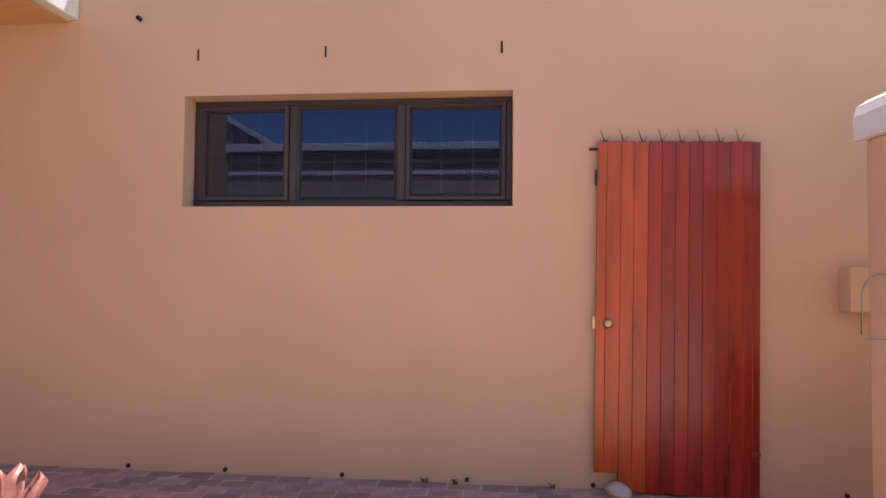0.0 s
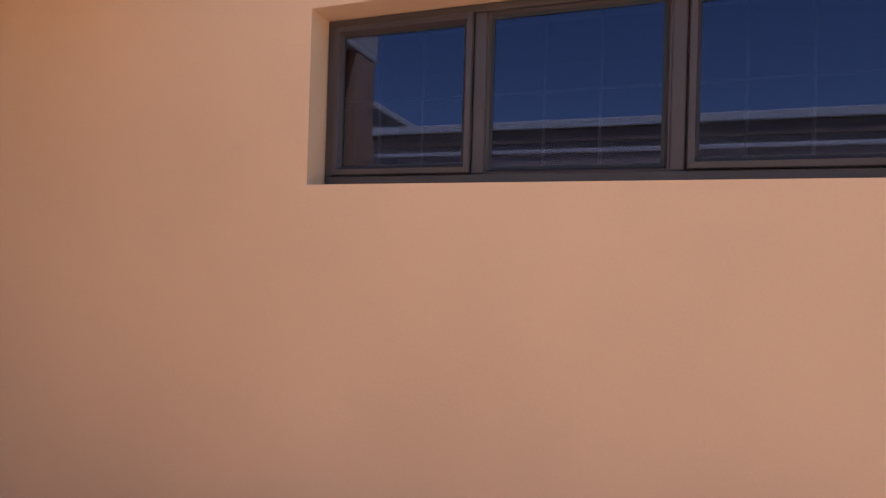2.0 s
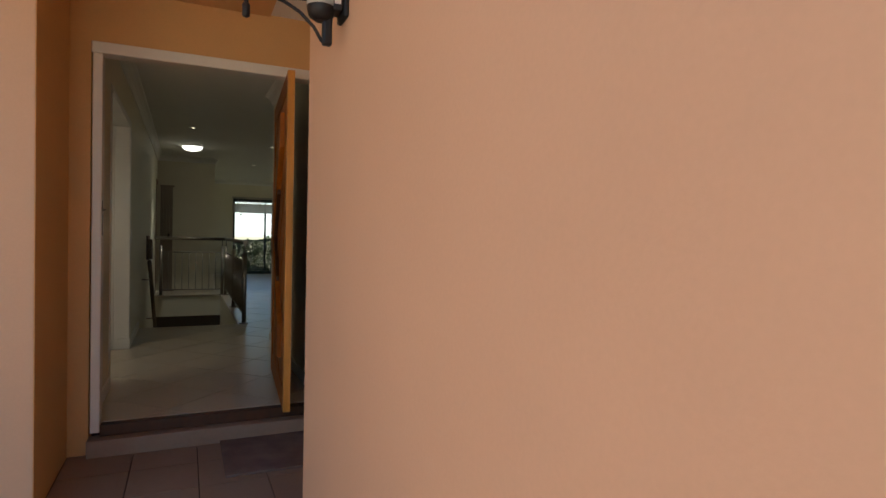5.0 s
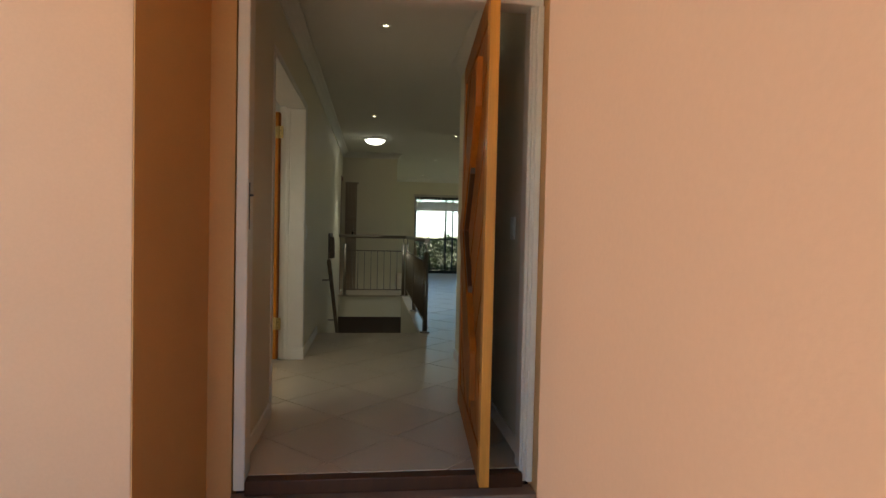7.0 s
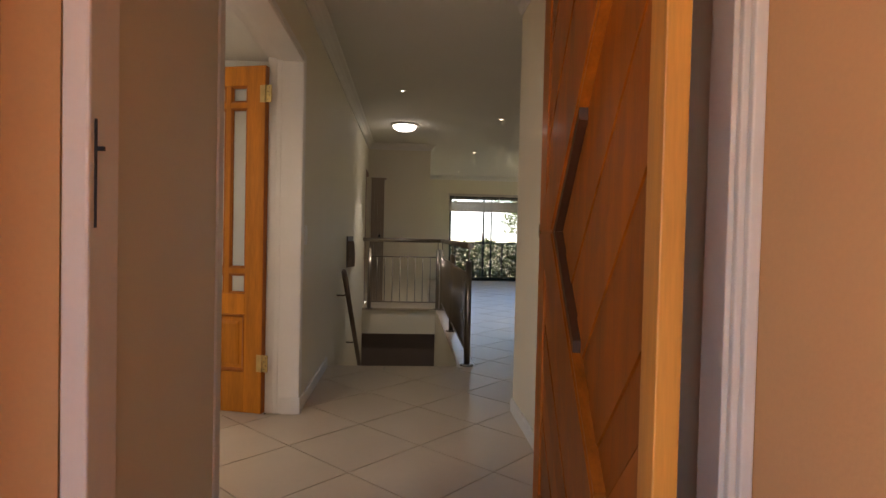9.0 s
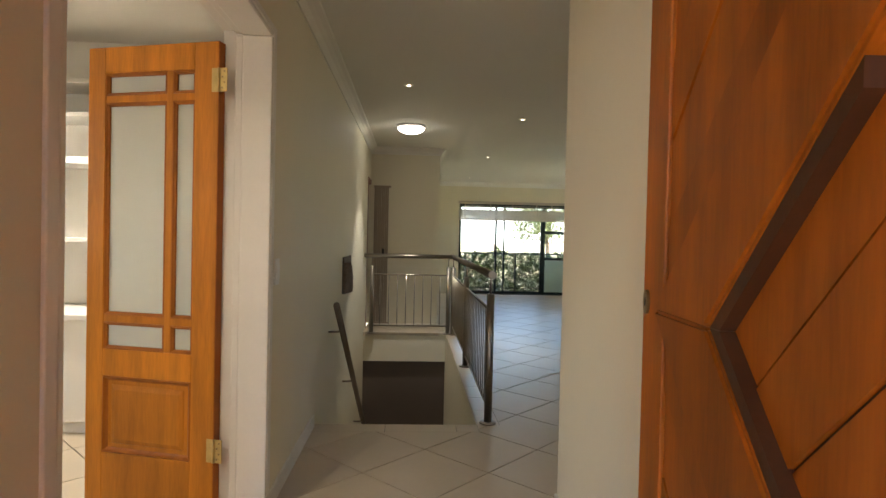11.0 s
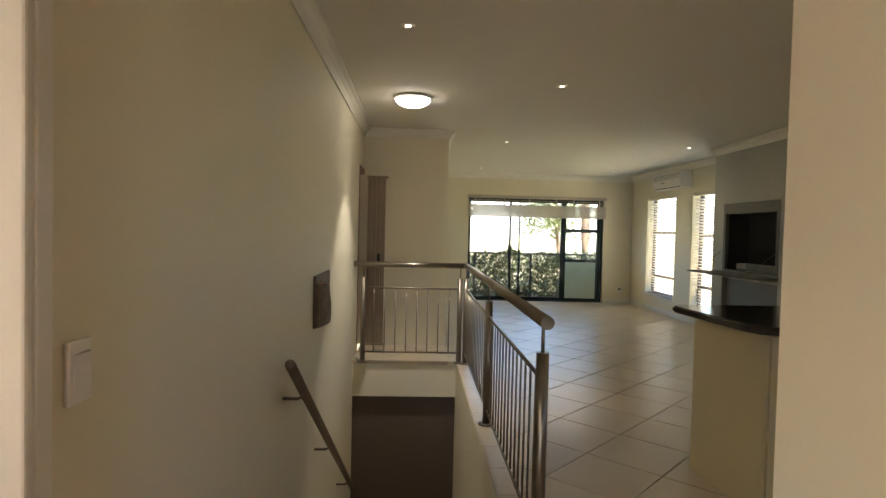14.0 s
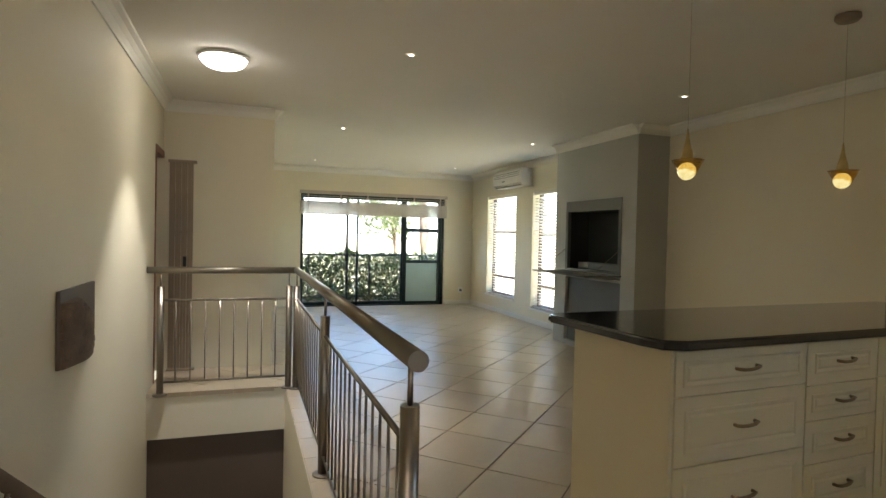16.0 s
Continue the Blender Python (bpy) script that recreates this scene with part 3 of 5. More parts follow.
def red_door():
    X0, X1, Z0, Z1 = 1.70, 2.588, ZG + 0.014, 1.665
    d = thing("wooden_gate_door", ((X0 + X1) / 2 - 0.027, YW - 0.03, Z0, 0, 0.8, 0), "red varnished tongue-and-groove door with spikes, leaning on the wall", "door")
    cx, Ht = (X0 + X1) / 2, Z1 - Z0
    edges = [1.70, 1.752, 1.832, 1.905, 1.982, 2.058, 2.132, 2.206, 2.280, 2.354, 2.425, 2.494, 2.545, 2.588]
    for k, (a, b) in enumerate(zip(edges, edges[1:])):
        lo = 0.10 if k < 2 else 0.0
        bm = B(a - cx + 0.0006, -0.028, lo, b - cx - 0.0006, 0.0, Ht + (0.004 if k % 3 else 0), bev=0.0026)
        part("board", bm, M_ORANGEWOOD if k in (0, 1, 2, 3) else M_REDWOOD, d)
    for z in (0.16, 1.0, 1.85):
        part("ledge", B(X0 - cx + 0.02, 0.001, z, X1 - cx - 0.02, 0.026, z + 0.1), M_REDWOOD, d)
    k = part("door_knob", lathe(bmesh.new(), [(0.028, 0.028), (0.028, 0.034), (0.014, 0.037), (0.014, 0.042), (0.024, 0.046), (0.026, 0.054), (0.018, 0.06), (0.006, 0.062)], (1.766 - cx, 0, 0.635 - Z0), axis="y"), M_BRASS, d, "round brass knob")
    part("latch_keep", B(X0 - cx - 0.02, -0.025, 0.60 - Z0, X0 - cx, -0.01, 0.67 - Z0, bev=0.003), M_BRASS, d)
    part("hinge", B(X0 - cx - 0.012, -0.03, Ht - 0.25, X0 - cx, -0.005, Ht - 0.16, bev=0.002), M_BLACK, d)
    part("bolt", B(X0 - cx - 0.05, -0.03, Ht - 0.05, X0 - cx, -0.02, Ht - 0.035), M_BLACK, d)
    part("lower_hinge", B(X1 - cx - 0.045, -0.034, 0.232, X1 - cx + 0.002, -0.028, 0.255, bev=0.003), M_DARKWOOD, d, "rusty lower hinge")
    rnd = random.Random(4)
    for i in range(8):
        x = X0 - cx + 0.04 + i * 0.106
        bm = bmesh.new()
        tube(bm, (x, -0.014, Ht), (x - 0.028 + rnd.uniform(-.006, .006), -0.03, Ht + 0.075), 0.0035, 6, 0.0008)
        tube(bm, (x, -0.014, Ht), (x + 0.03, 0.0, Ht + 0.045 + rnd.uniform(-.01, .01)), 0.003, 6, 0.0008)
        box(bm, x - 0.02, -0.02, Ht, x + 0.02, -0.006, Ht + 0.006)
        part("spike", bm, M_BLACK, d, "")


red_door()
bm = bmesh.new()
bmesh.ops.create_icosphere(bm, subdivisions=3, radius=0.07)
for v in bm.verts:
    v.co *= 1 + 0.25 * noise.noise(v.co * 14)
    v.co.z *= 0.6
solo("stone", bm, M_BOUND, "pale rounded stone at the foot of the leaning door", "stone", at=(1.80, YW - 0.10, ZG + 0.04))
solo("meter_box", B(-0.1, -0.11, -0.12, 0.19, 0.0, 0.125, bev=0.008), M_APRICOT, "plastered meter box on the house wall", "meter box", at=(3.114, YW, 0.843))


def garden_pillar():
    p = thing("garden_pillar", (2.655, 1.28, ZG), "apricot garden wall end with a rounded white cap", "pillar")
    part("wall_body", B(0.0, 0.0, 0, 1.6, 0.22, 1.80, bev=0.015), M_APRICOT, p)
    bm = bmesh.new()
    prism(bm, [(-0.028, 1.80), (-0.03, 1.90), (-0.015, 1.945), (0.03, 1.975), (1.6, 1.99), (1.6, 1.80)], -0.025, 0.245, "y")
    part("cap", bm, M_CAPWHITE, p, "rounded white cap")
    part("hook", tube(bmesh.new(), (-0.02, 0.03, 0.98), (0.02, 0.03, 0.98), 0.006, 8), M_CHROME, p)


garden_pillar()
bm = bmesh.new()
loop = [(2.95, 1.262, 0.93), (2.72, 1.258, 0.935), (2.62, 1.255, 0.93)] + [(2.56 - 0.075 * math.sin(a), 1.255, 0.845 + 0.085 * math.cos(a)) for a in np.linspace(0.2, 1.5, 6)]
loop += [(2.482, 1.255, 0.74)] + [(2.51 - 0.028 * math.cos(a), 1.255, 0.715 - 0.028 * math.sin(a)) for a in np.linspace(0.1, 1.5, 5)] + [(2.6, 1.255, 0.688), (2.75, 1.258, 0.70), (2.95, 1.262, 0.72)]
pipe(bm, loop, 0.0035, 8)
solo("wire_loop", bm, M_STEEL, "loop of grey wire hanging on the garden pillar", "wire")


def lantern():
    l = thing("wall_lantern", (-2.75, YW, 1.893), "black iron wall lantern with opal globe and motion sensor", "wall lamp")
    bm = B(-0.05, -0.018, -0.065, 0.05, 0.0, 0.065, bev=0.006)
    box(bm, -0.035, -0.05, -0.045, 0.035, -0.018, 0.045, bev=0.006)
    part("wall_plate", bm, M_BLACK, l)
    part("label_tag", B(0.0355, -0.046, -0.025, 0.0365, -0.024, 0.02), M_PLASTIC, l, "small white label")
    part("stem", B(-0.014, -0.078, -0.155, 0.014, -0.045, 0.02, bev=0.008), M_BLACK, l)
    part("arm", tube(bmesh.new(), (0, -0.07, -0.005), (0, -0.31, -0.015), 0.013, 12), M_BLACK, l)
    part("scroll", pipe(bmesh.new(), [(0, -0.25, -0.022), (0, -0.20, -0.035), (0, -0.15, -0.06), (0, -0.105, -0.10), (0, -0.08, -0.14), (0, -0.062, -0.15)], 0.006), M_BLACK, l)
    part("cup", lathe(bmesh.new(), [(0.005, -0.09), (0.012, -0.085), (0.012, -0.05), (0.007, -0.045), (0.007, -0.01), (0.018, -0.005), (0.02, 0.03), (0.03, 0.045), (0.075, 0.068), (0.08, 0.076), (0.06, 0.076)], (0, -0.315, -0.016)), M_BLACK, l)
    prof = [(0.06, 0.0)] + [(0.145 * math.sin(a), 0.128 - 0.145 * math.cos(a)) for a in np.linspace(0.5, 3.0, 14)]
    part("globe", lathe(bmesh.new(), prof, (0, -0.315, 0.06)), M_OPAL, l, "cream opal glass globe")
    sensor = part("sensor", lathe(bmesh.new(), [(0.02, -0.10), (0.04, -0.085), (0.046, -0.06), (0.046, 0.05), (0.04, 0.06), (0.02, 0.062)], (0, -0.082, 0.022)), M_BLACK, l)
    part("sensor_window", lathe(bmesh.new(), [(0.0465, -0.055), (0.048, -0.05), (0.048, -0.018), (0.0465, -0.013)], (0, -0.082, 0.022)), M_GREY, sensor, "pale grey sensor lens")
    part("spot_neck", tube(bmesh.new(), (0, -0.082, 0.08), (0, -0.115, 0.13), 0.022, 12), M_BLACK, l)
    head = part("spot_head", lathe(bmesh.new(), [(0.02, -0.08), (0.045, -0.04), (0.055, 0.0), (0.055, 0.03), (0.05, 0.034)], (0, -0.155, 0.145), axis="y"), M_BLACK, l)
    part("spot_lens", lathe(bmesh.new(), [(0.049, 0.034), (0.03, 0.04), (0.005, 0.042)], (0, -0.155, 0.145), axis="y"), M_CHROME, head, "glass spot lens")


lantern()


def front_frame():
    f = thing("door_frame_front", (-4.64, 0, 0), "white painted timber frame of the front door", "door frame", kind="structure")
    part("jamb", B(-0.10, 1.368, -0.05, 0.012, 1.418, 2.12, bev=0.006), M_FRAMEWHITE, f)
    bm = B(-0.10, 2.642, -0.05, -0.012, 2.655, 2.12, bev=0.003)
    box(bm, -0.10, 2.655, -0.05, 0.0, 2.672, 2.12, bev=0.004)
    box(bm, -0.06, 2.672, -0.05, 0.012, 2.699, 2.12, bev=0.004)
    part("jamb", bm, M_FRAMEWHITE, f)
    part("head", B(-0.10, 1.362, 2.12, 0.012, 2.695, 2.185, bev=0.006), M_FRAMEWHITE, f)
    part("threshold", B(-0.12, 1.418, -0.07, 0.02, 2.652, -0.004, bev=0.006), M_SHADEWOOD, f, "dark wooden threshold")


front_frame()
structure("step_front", B(-4.66, 1.36, ZP - 0.01, -4.55, 2.699, -0.07, bev=0.006), M_PORCHTILE, "tiled step under the front door", "step")


def front_door():
    """A pivoted leaf with diagonal boards, standing open; x runs from its outer edge to the lock side, +y is the seen face."""
    d = thing("front_door", (-4.465, 2.44, 0.006, 0, 0, 175.84), "open varnished wooden pivot door with diagonal boards", "door")
    W, Ht, T = 1.245, 2.12, 0.043
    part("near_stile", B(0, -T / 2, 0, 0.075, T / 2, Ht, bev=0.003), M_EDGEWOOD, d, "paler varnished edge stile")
    part("lock_stile", B(W - 0.12, -T / 2, 0, W, T / 2, Ht, bev=0.004), M_FRONTWOOD, d)
    part("top_rail", B(0.075, -T / 2, Ht - 0.12, W - 0.12, T / 2, Ht, bev=0.004), M_FRONTWOOD, d)
    part("bottom_rail", B(0.075, -T / 2, 0, W - 0.12, T / 2, 0.14, bev=0.004), M_FRONTWOOD, d)
    part("backing", B(0.06, -0.006, 0.1, W - 0.1, 0.006, Ht - 0.1), M_SHADEWOOD, d)
    ox, oz, s, rw = 0.886, 1.10, 1.0, 0.166   # inner point of the raised rails, slope, rail width
    nrm = math.hypot(s, 1)

    def band(x0, x1, sg, lo, hi):
        """The strip between two lines that rise (sg 1) or fall (sg -1) towards the outer edge."""
        a, c2, c = sg * s / nrm, 1 / nrm, (sg * s * ox + oz) / nrm
        poly = half([(x0, 0.14), (x1, 0.14), (x1, Ht - 0.12), (x0, Ht - 0.12)], a, c2, c + lo)
        return half(poly, -a, -c2, -(c + hi)) if poly else poly

    x0, x1 = 0.075, W - 0.12
    under = lambda p, v: half(p, s / nrm, -1 / nrm, (s * ox - oz) / nrm - v) if p else p     # below the falling line
    over = lambda p, v: half(p, -s / nrm, 1 / nrm, (oz - s * ox) / nrm + v) if p else p      # above it
    for k in range(-14, 9):
        lo = rw + 0.12 * k if k >= 0 else 0.12 * k
        poly = band(x0, x1, 1, lo + 0.003, lo + 0.117)
        poly = (half(poly, 0, 1, oz + 0.0015) if k >= 0 else over(poly, 0.003)) if poly else poly
        if poly:
            part("board", prism(bmesh.new(), poly, -0.02, 0.014 - 0.003 * (k % 2), "y"), M_FRONTWOOD, d)
        poly = band(x0, x1, -1, -rw - 0.12 * (k + 1) + 0.003, -rw - 0.12 * k - 0.003) if k >= 0 else []
        poly = half(poly, 0, -1, 0.0015 - oz) if poly else poly
        if poly:
            part("board", prism(bmesh.new(), poly, -0.02, 0.014 - 0.003 * (k % 2), "y"), M_FRONTWOOD, d)
    for sg in (1, -1):
        poly = band(0.30, W - 0.10, sg, 0.0, rw) if sg == 1 else band(0.30, W - 0.10, sg, -rw, 0.0)
        poly = half(poly, 0, sg, sg * oz + 0.0005)
        bm = prism(bmesh.new(), poly, -0.02, T / 2 + 0.022, "y")
        bmesh.ops.bevel(bm, geom=list(bm.edges), offset=0.006, segments=2, affect="EDGES")
        r0 = part("raised_rail", bm, M_FRONTWOOD, d, "thick raised diagonal rail")
        # added dark strip paints the shade along the rail's inner edge
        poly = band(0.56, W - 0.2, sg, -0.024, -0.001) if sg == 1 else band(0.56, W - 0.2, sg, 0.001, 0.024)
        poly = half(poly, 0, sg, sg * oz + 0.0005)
        part("shade_strip", prism(bmesh.new(), poly, -0.02, T / 2 + 0.014, "y"), M_SHADEWOOD, r0, "dark strip for the shade inside the rail")
        poly = band(x0, 0.30, sg, 0.003, rw - 0.003) if sg == 1 else band(x0, 0.30, sg, -rw + 0.003, -0.003)
        if poly:
            part("board", prism(bmesh.new(), poly, -0.02, 0.014, "y"), M_FRONTWOOD, d)
    cx, cz = W - 0.03, 1.105
    oval = lambda rx, rz: [(cx + rx * math.cos(a), cz + rz * math.sin(a)) for a in np.linspace(0, 2 * math.pi, 20, endpoint=False)]
    lk = part("lock", prism(bmesh.new(), oval(0.014, 0.026), T / 2 - 0.001, T / 2 + 0.006, "y"), M_BRONZE, d, "dull bronze oval lock")
    part("keyhole", prism(bmesh.new(), oval(0.003, 0.009), T / 2 + 0.005, T / 2 + 0.0068, "y"), M_BLACK, lk)


front_door()
bm = B(-4.650, 1.4185, 1.085, -4.644, 1.422, 1.287, bev=0.001)
box(bm, -4.650, 1.422, 1.228, -4.645, 1.436, 1.236)
solo("strike_plate", bm, M_BLACK, "dark metal strike plate by the front door", "lock plate")


def switch(name, at, label, w=0.075, h=0.12, n=1):
    s = thing(name, at, label, "light switch")
    part("plate", B(-w / 2, -0.01, -h / 2, w / 2, 0.0, h / 2, bev=0.003), M_PLASTIC, s)
    part("rocker", B(-w * 0.36, -0.014, -h * 0.3, w * 0.36, -0.01, h * 0.3, bev=0.002), M_PLASTIC, s)
    return s


switch("light_switch", (-4.095, 2.70, 1.217), "white light switch on the porch recess wall", 0.09, 0.128)
switch("light_switch", (-7.115, YL, 1.07, 0, 0, 180), "white light switch on the cream corridor wall", 0.075, 0.12)
switch("light_switch", (-5.02, YC, 1.12), "white light switch behind the open front door", 0.075, 0.12)

bm = B(-0.40, -0.27, 0, 0.40, 0.27, 0.014, bev=0.004)
solo("door_mat", bm, M_MAT, "worn dark fibre door mat on the porch tiles", "mat", at=(-4.40, 2.33, ZP + 0.001))


def succulent():
    s = thing("succulent", (-0.52, 0.60, ZG + 0.002), "reddish rosette succulent with pale edged leaves", "plant")
    rnd = random.Random(3)
    part("stem", tube(bmesh.new(), (0, 0, 0), (0.0, 0, 0.32), 0.03, 10, 0.022), M_BARK, s)
    for i in range(22):
        a, tilt, L = i * 2.4, 0.25 + 0.055 * i, 0.20 + 0.008 * i
        bm = bmesh.new()
        rows = []
        for k in range(7):
            f = k / 6
            w = 0.085 * math.sin(math.pi * min(1, f * 0.82 + 0.16)) + 0.002
            el = math.pi / 2 - tilt + 0.35 * f
            c = Vector((math.cos(el) * L * f, 0, math.sin(el) * L * f))
            rows.append([bm.verts.new(c + Vector((-0.018 * math.sin(el) * abs(u), w * u, 0.022 * abs(u)))) for u in (-1, -0.5, 0, 0.5, 1)])
            rows[-1] += [bm.verts.new(c + Vector((0.012, w * u * 0.6, -0.014))) for u in (0.8, -0.8)]
        for A, C in zip(rows, rows[1:]):
            for j in range(7):
                f2 = bm.faces.new((A[j], A[(j + 1) % 7], C[(j + 1) % 7], C[j]))
                f2.smooth = True
        bm.faces.new(rows[0][::-1]), bm.faces.new(rows[-1])
        o = part("leaf", bm, M_SUCC, s)
        o.matrix_basis = pose(0, 0, 0.30 + rnd.uniform(0, 0.03), 0, 0, math.degrees(a))


succulent()


def weed(x, seed):
    """A small dry tuft in the joint between wall and paving."""
    rnd = random.Random(seed)
    bm = bmesh.new()
    for k in range(14):
        a, L = rnd.uniform(0, 6.28), rnd.uniform(0.016, 0.042)
        b = Vector((rnd.uniform(-0.015, 0.015), rnd.uniform(-0.012, 0.0), 0))
        mid = b + Vector((math.cos(a) * L * 0.25, -abs(math.sin(a)) * L * 0.25, L * 0.7))
        tip = b + Vector((math.cos(a) * L * 0.7, -abs(math.sin(a)) * L * 0.7, L))
        tube(bm, b, mid, 0.002, 5, 0.0022), tube(bm, mid, tip, 0.0022, 5, 0.0005)
    solo("weed", bm, M_WEED, "small dry weed at the foot of the wall", "weed", "weeds along the wall", at=(x, YW - 0.012, ZG + 0.004))


for k, x in enumerate((0.72, 0.90, 1.45)):
    weed(x, 40 + k)

# ---- things inside ----
def side_door_frame():
    f = thing("door_frame_study", (0, YL, 0), "white painted rebated door frame to the side room", "door frame", kind="structure")
    part("jamb", B(DX0 - 0.07, -0.205, 0, DX0 - 0.024, 0.012, DH + 0.05, bev=0.004), M_FRAMEWHITE, f)
    part("stop", B(DX0 - 0.024, -0.118, 0, DX0, 0.010, DH, bev=0.006), M_FRAMEWHITE, f)
    part("bead", B(DX0 - 0.024, -0.150, 0, DX0 - 0.010, -0.118, DH, bev=0.005), M_FRAMEWHITE, f)
    part("jamb", B(DX1 + 0.024, -0.205, 0, DX1 + 0.06, 0.008, DH + 0.05, bev=0.004), M_FRAMEWHITE, f)
    part("stop", B(DX1, -0.118, 0, DX1 + 0.024, 0.006, DH, bev=0.006), M_FRAMEWHITE, f)
    part("head", B(DX0 - 0.024, -0.205, DH + 0.02, DX1 + 0.024, 0.012, DH + 0.05, bev=0.004), M_FRAMEWHITE, f)
    part("head_stop", B(DX0, -0.118, DH - 0.004, DX1, 0.010, DH + 0.02, bev=0.006), M_FRAMEWHITE, f)
    part("head_bead", B(DX0 - 0.01, -0.150, DH + 0.006, DX1, -0.118, DH + 0.02, bev=0.004), M_FRAMEWHITE, f)
    part("plinth_block", B(DX0 - 0.072, -0.10, 0, DX0 + 0.004, 0.016, 0.1, bev=0.004), M_FRAMEWHITE, f)


side_door_frame()


def glazed_door():
    d = thing("glazed_door", (-6.961, 1.166, 0.008, 0, 0, -105.4), "open varnished door with frosted panes and a lower panel", "door")
    W, Ht, T = 0.65, 2.045, 0.044
    y0, y1 = -T / 2, T / 2
    a0, a1 = 0.112, W - 0.088
    part("hinge_stile", B(0, y0, 0, a0, y1, Ht, bev=0.003), M_DOORWOOD, d)
    part("lock_stile", B(a1, y0, 0, W, y1, Ht, bev=0.003), M_DOORWOOD, d)
    part("hinge_edge", B(-0.003, y0 + 0.001, 0.001, 0.0, y1 - 0.001, Ht - 0.001), M_FRONTWOOD, d, "darker red-brown hinge edge")
    for n, a, b in (("top_rail", Ht - 0.115, Ht), ("middle_rail", 0.585, 0.705), ("bottom_rail", 0.0, 0.24)):
        part(n, B(a0, y0, a, a1, y1, b, bev=0.003), M_DOORWOOD, d)
    xs2, zs = [(a0, 0.220), (0.252, a1)], [(0.705, 0.825), (0.857, 1.80), (1.832, Ht - 0.115)]
    part("glazing_bar", B(0.220, y0 + 0.003, 0.705, 0.252, y1 - 0.003, Ht - 0.115, bev=0.004), M_DOORWOOD, d)
    for z in (0.825, 1.80):
        part("glazing_bar", B(a0, y0 + 0.004, z, a1, y1 - 0.004, z + 0.032, bev=0.004), M_DOORWOOD, d)
    for a, b in xs2:
        for c, e in zs:
            p = part("pane", B(a + 0.004, -0.003, c + 0.004, b - 0.004, 0.003, e - 0.004), M_FROST, d, "frosted glass pane")
            bead = [(0, y1 - 0.004), (0.004, y1 - 0.003), (0.008, 0.013), (0.013, 0.011), (0.015, 0.0035), (0, 0.0035)]
            part("bead", moulding(bmesh.new(), a, c, b, e, bead), M_DARKBEAD, p, "moulded glazing bead, darkened for its shading")
    part("panel", B(a0, -0.008, 0.24, a1, 0.008, 0.585), M_DOORWOOD, d)
    part("panel_bead", moulding(bmesh.new(), a0, 0.24, a1, 0.585, [(0, y1 - 0.002), (0.006, y1 + 0.002), (0.014, 0.014), (0.022, 0.0085), (0, 0.0085)]), M_DARKBEAD, d, "panel moulding, darkened for its shading")
    part("panel_field", moulding(B(a0 + 0.062, 0.0, 0.302, a1 - 0.062, 0.0165, 0.523), a0 + 0.04, 0.28, a1 - 0.04, 0.545, [(0, 0.0085), (0.003, 0.0115), (0.022, 0.0165), (0.022, 0.0085)]), M_DOORWOOD, d)
    for z in (0.25, 1.83):
        h = part("hinge", B(-0.004, y1 - 0.004, z, 0.03, y1 + 0.003, z + 0.1, bev=0.001), M_BRASS, d, "brass butt hinge")
        part("pin", tube(bmesh.new(), (-0.004, y1 + 0.003, z), (-0.004, y1 + 0.003, z + 0.1), 0.006, 10), M_BRASS, h)
        part("leaf_plate", B(-0.042, y1 - 0.002, z, -0.006, y1 + 0.002, z + 0.1), M_BRASS, h)
        for k in range(4):
            part("screw", tube(bmesh.new(), (-0.02 - 0.01 * (k % 2), y1 + 0.002, z + 0.016 + 0.023 * k), (-0.02 - 0.01 * (k % 2), y1 + 0.0032, z + 0.016 + 0.023 * k), 0.004, 8), M_BRONZE, h)


glazed_door()


def shelf_unit():
    s = thing("shelf_unit", (-8.55, 0, 0), "white built-in shelves over a low cupboard", "shelves")
    y0, y1 = -1.4, 1.1
    part("cupboard", B(0.002, y0, 0.08, 0.55, y1, 0.70, bev=0.004), M_WHITE, s)
    part("cupboard_top", B(0.002, y0 - 0.01, 0.70, 0.58, y1 + 0.01, 0.735, bev=0.004), M_WHITE, s)
    part("plinth", B(0.002, y0, 0.001, 0.5, y1, 0.08), M_WHITE, s)
    for z in (1.165, 1.965, 2.18):
        part("shelf", B(0.002, y0, z, 0.32, y1, z + 0.028, bev=0.003), M_WHITE, s)
    part("shelf", B(0.002, y0, 1.665, 0.325, y1, 1.71, bev=0.003), M_WHITE, s)
    for y, z0, z1 in ((y0, 1.193, 2.5), (-0.52, 1.193, 1.665), (y1 - 0.025, 1.193, 2.5)):
        part("upright", B(0.002, y, z0, 0.30, y + 0.025, z1), M_WHITE, s)


shelf_unit()


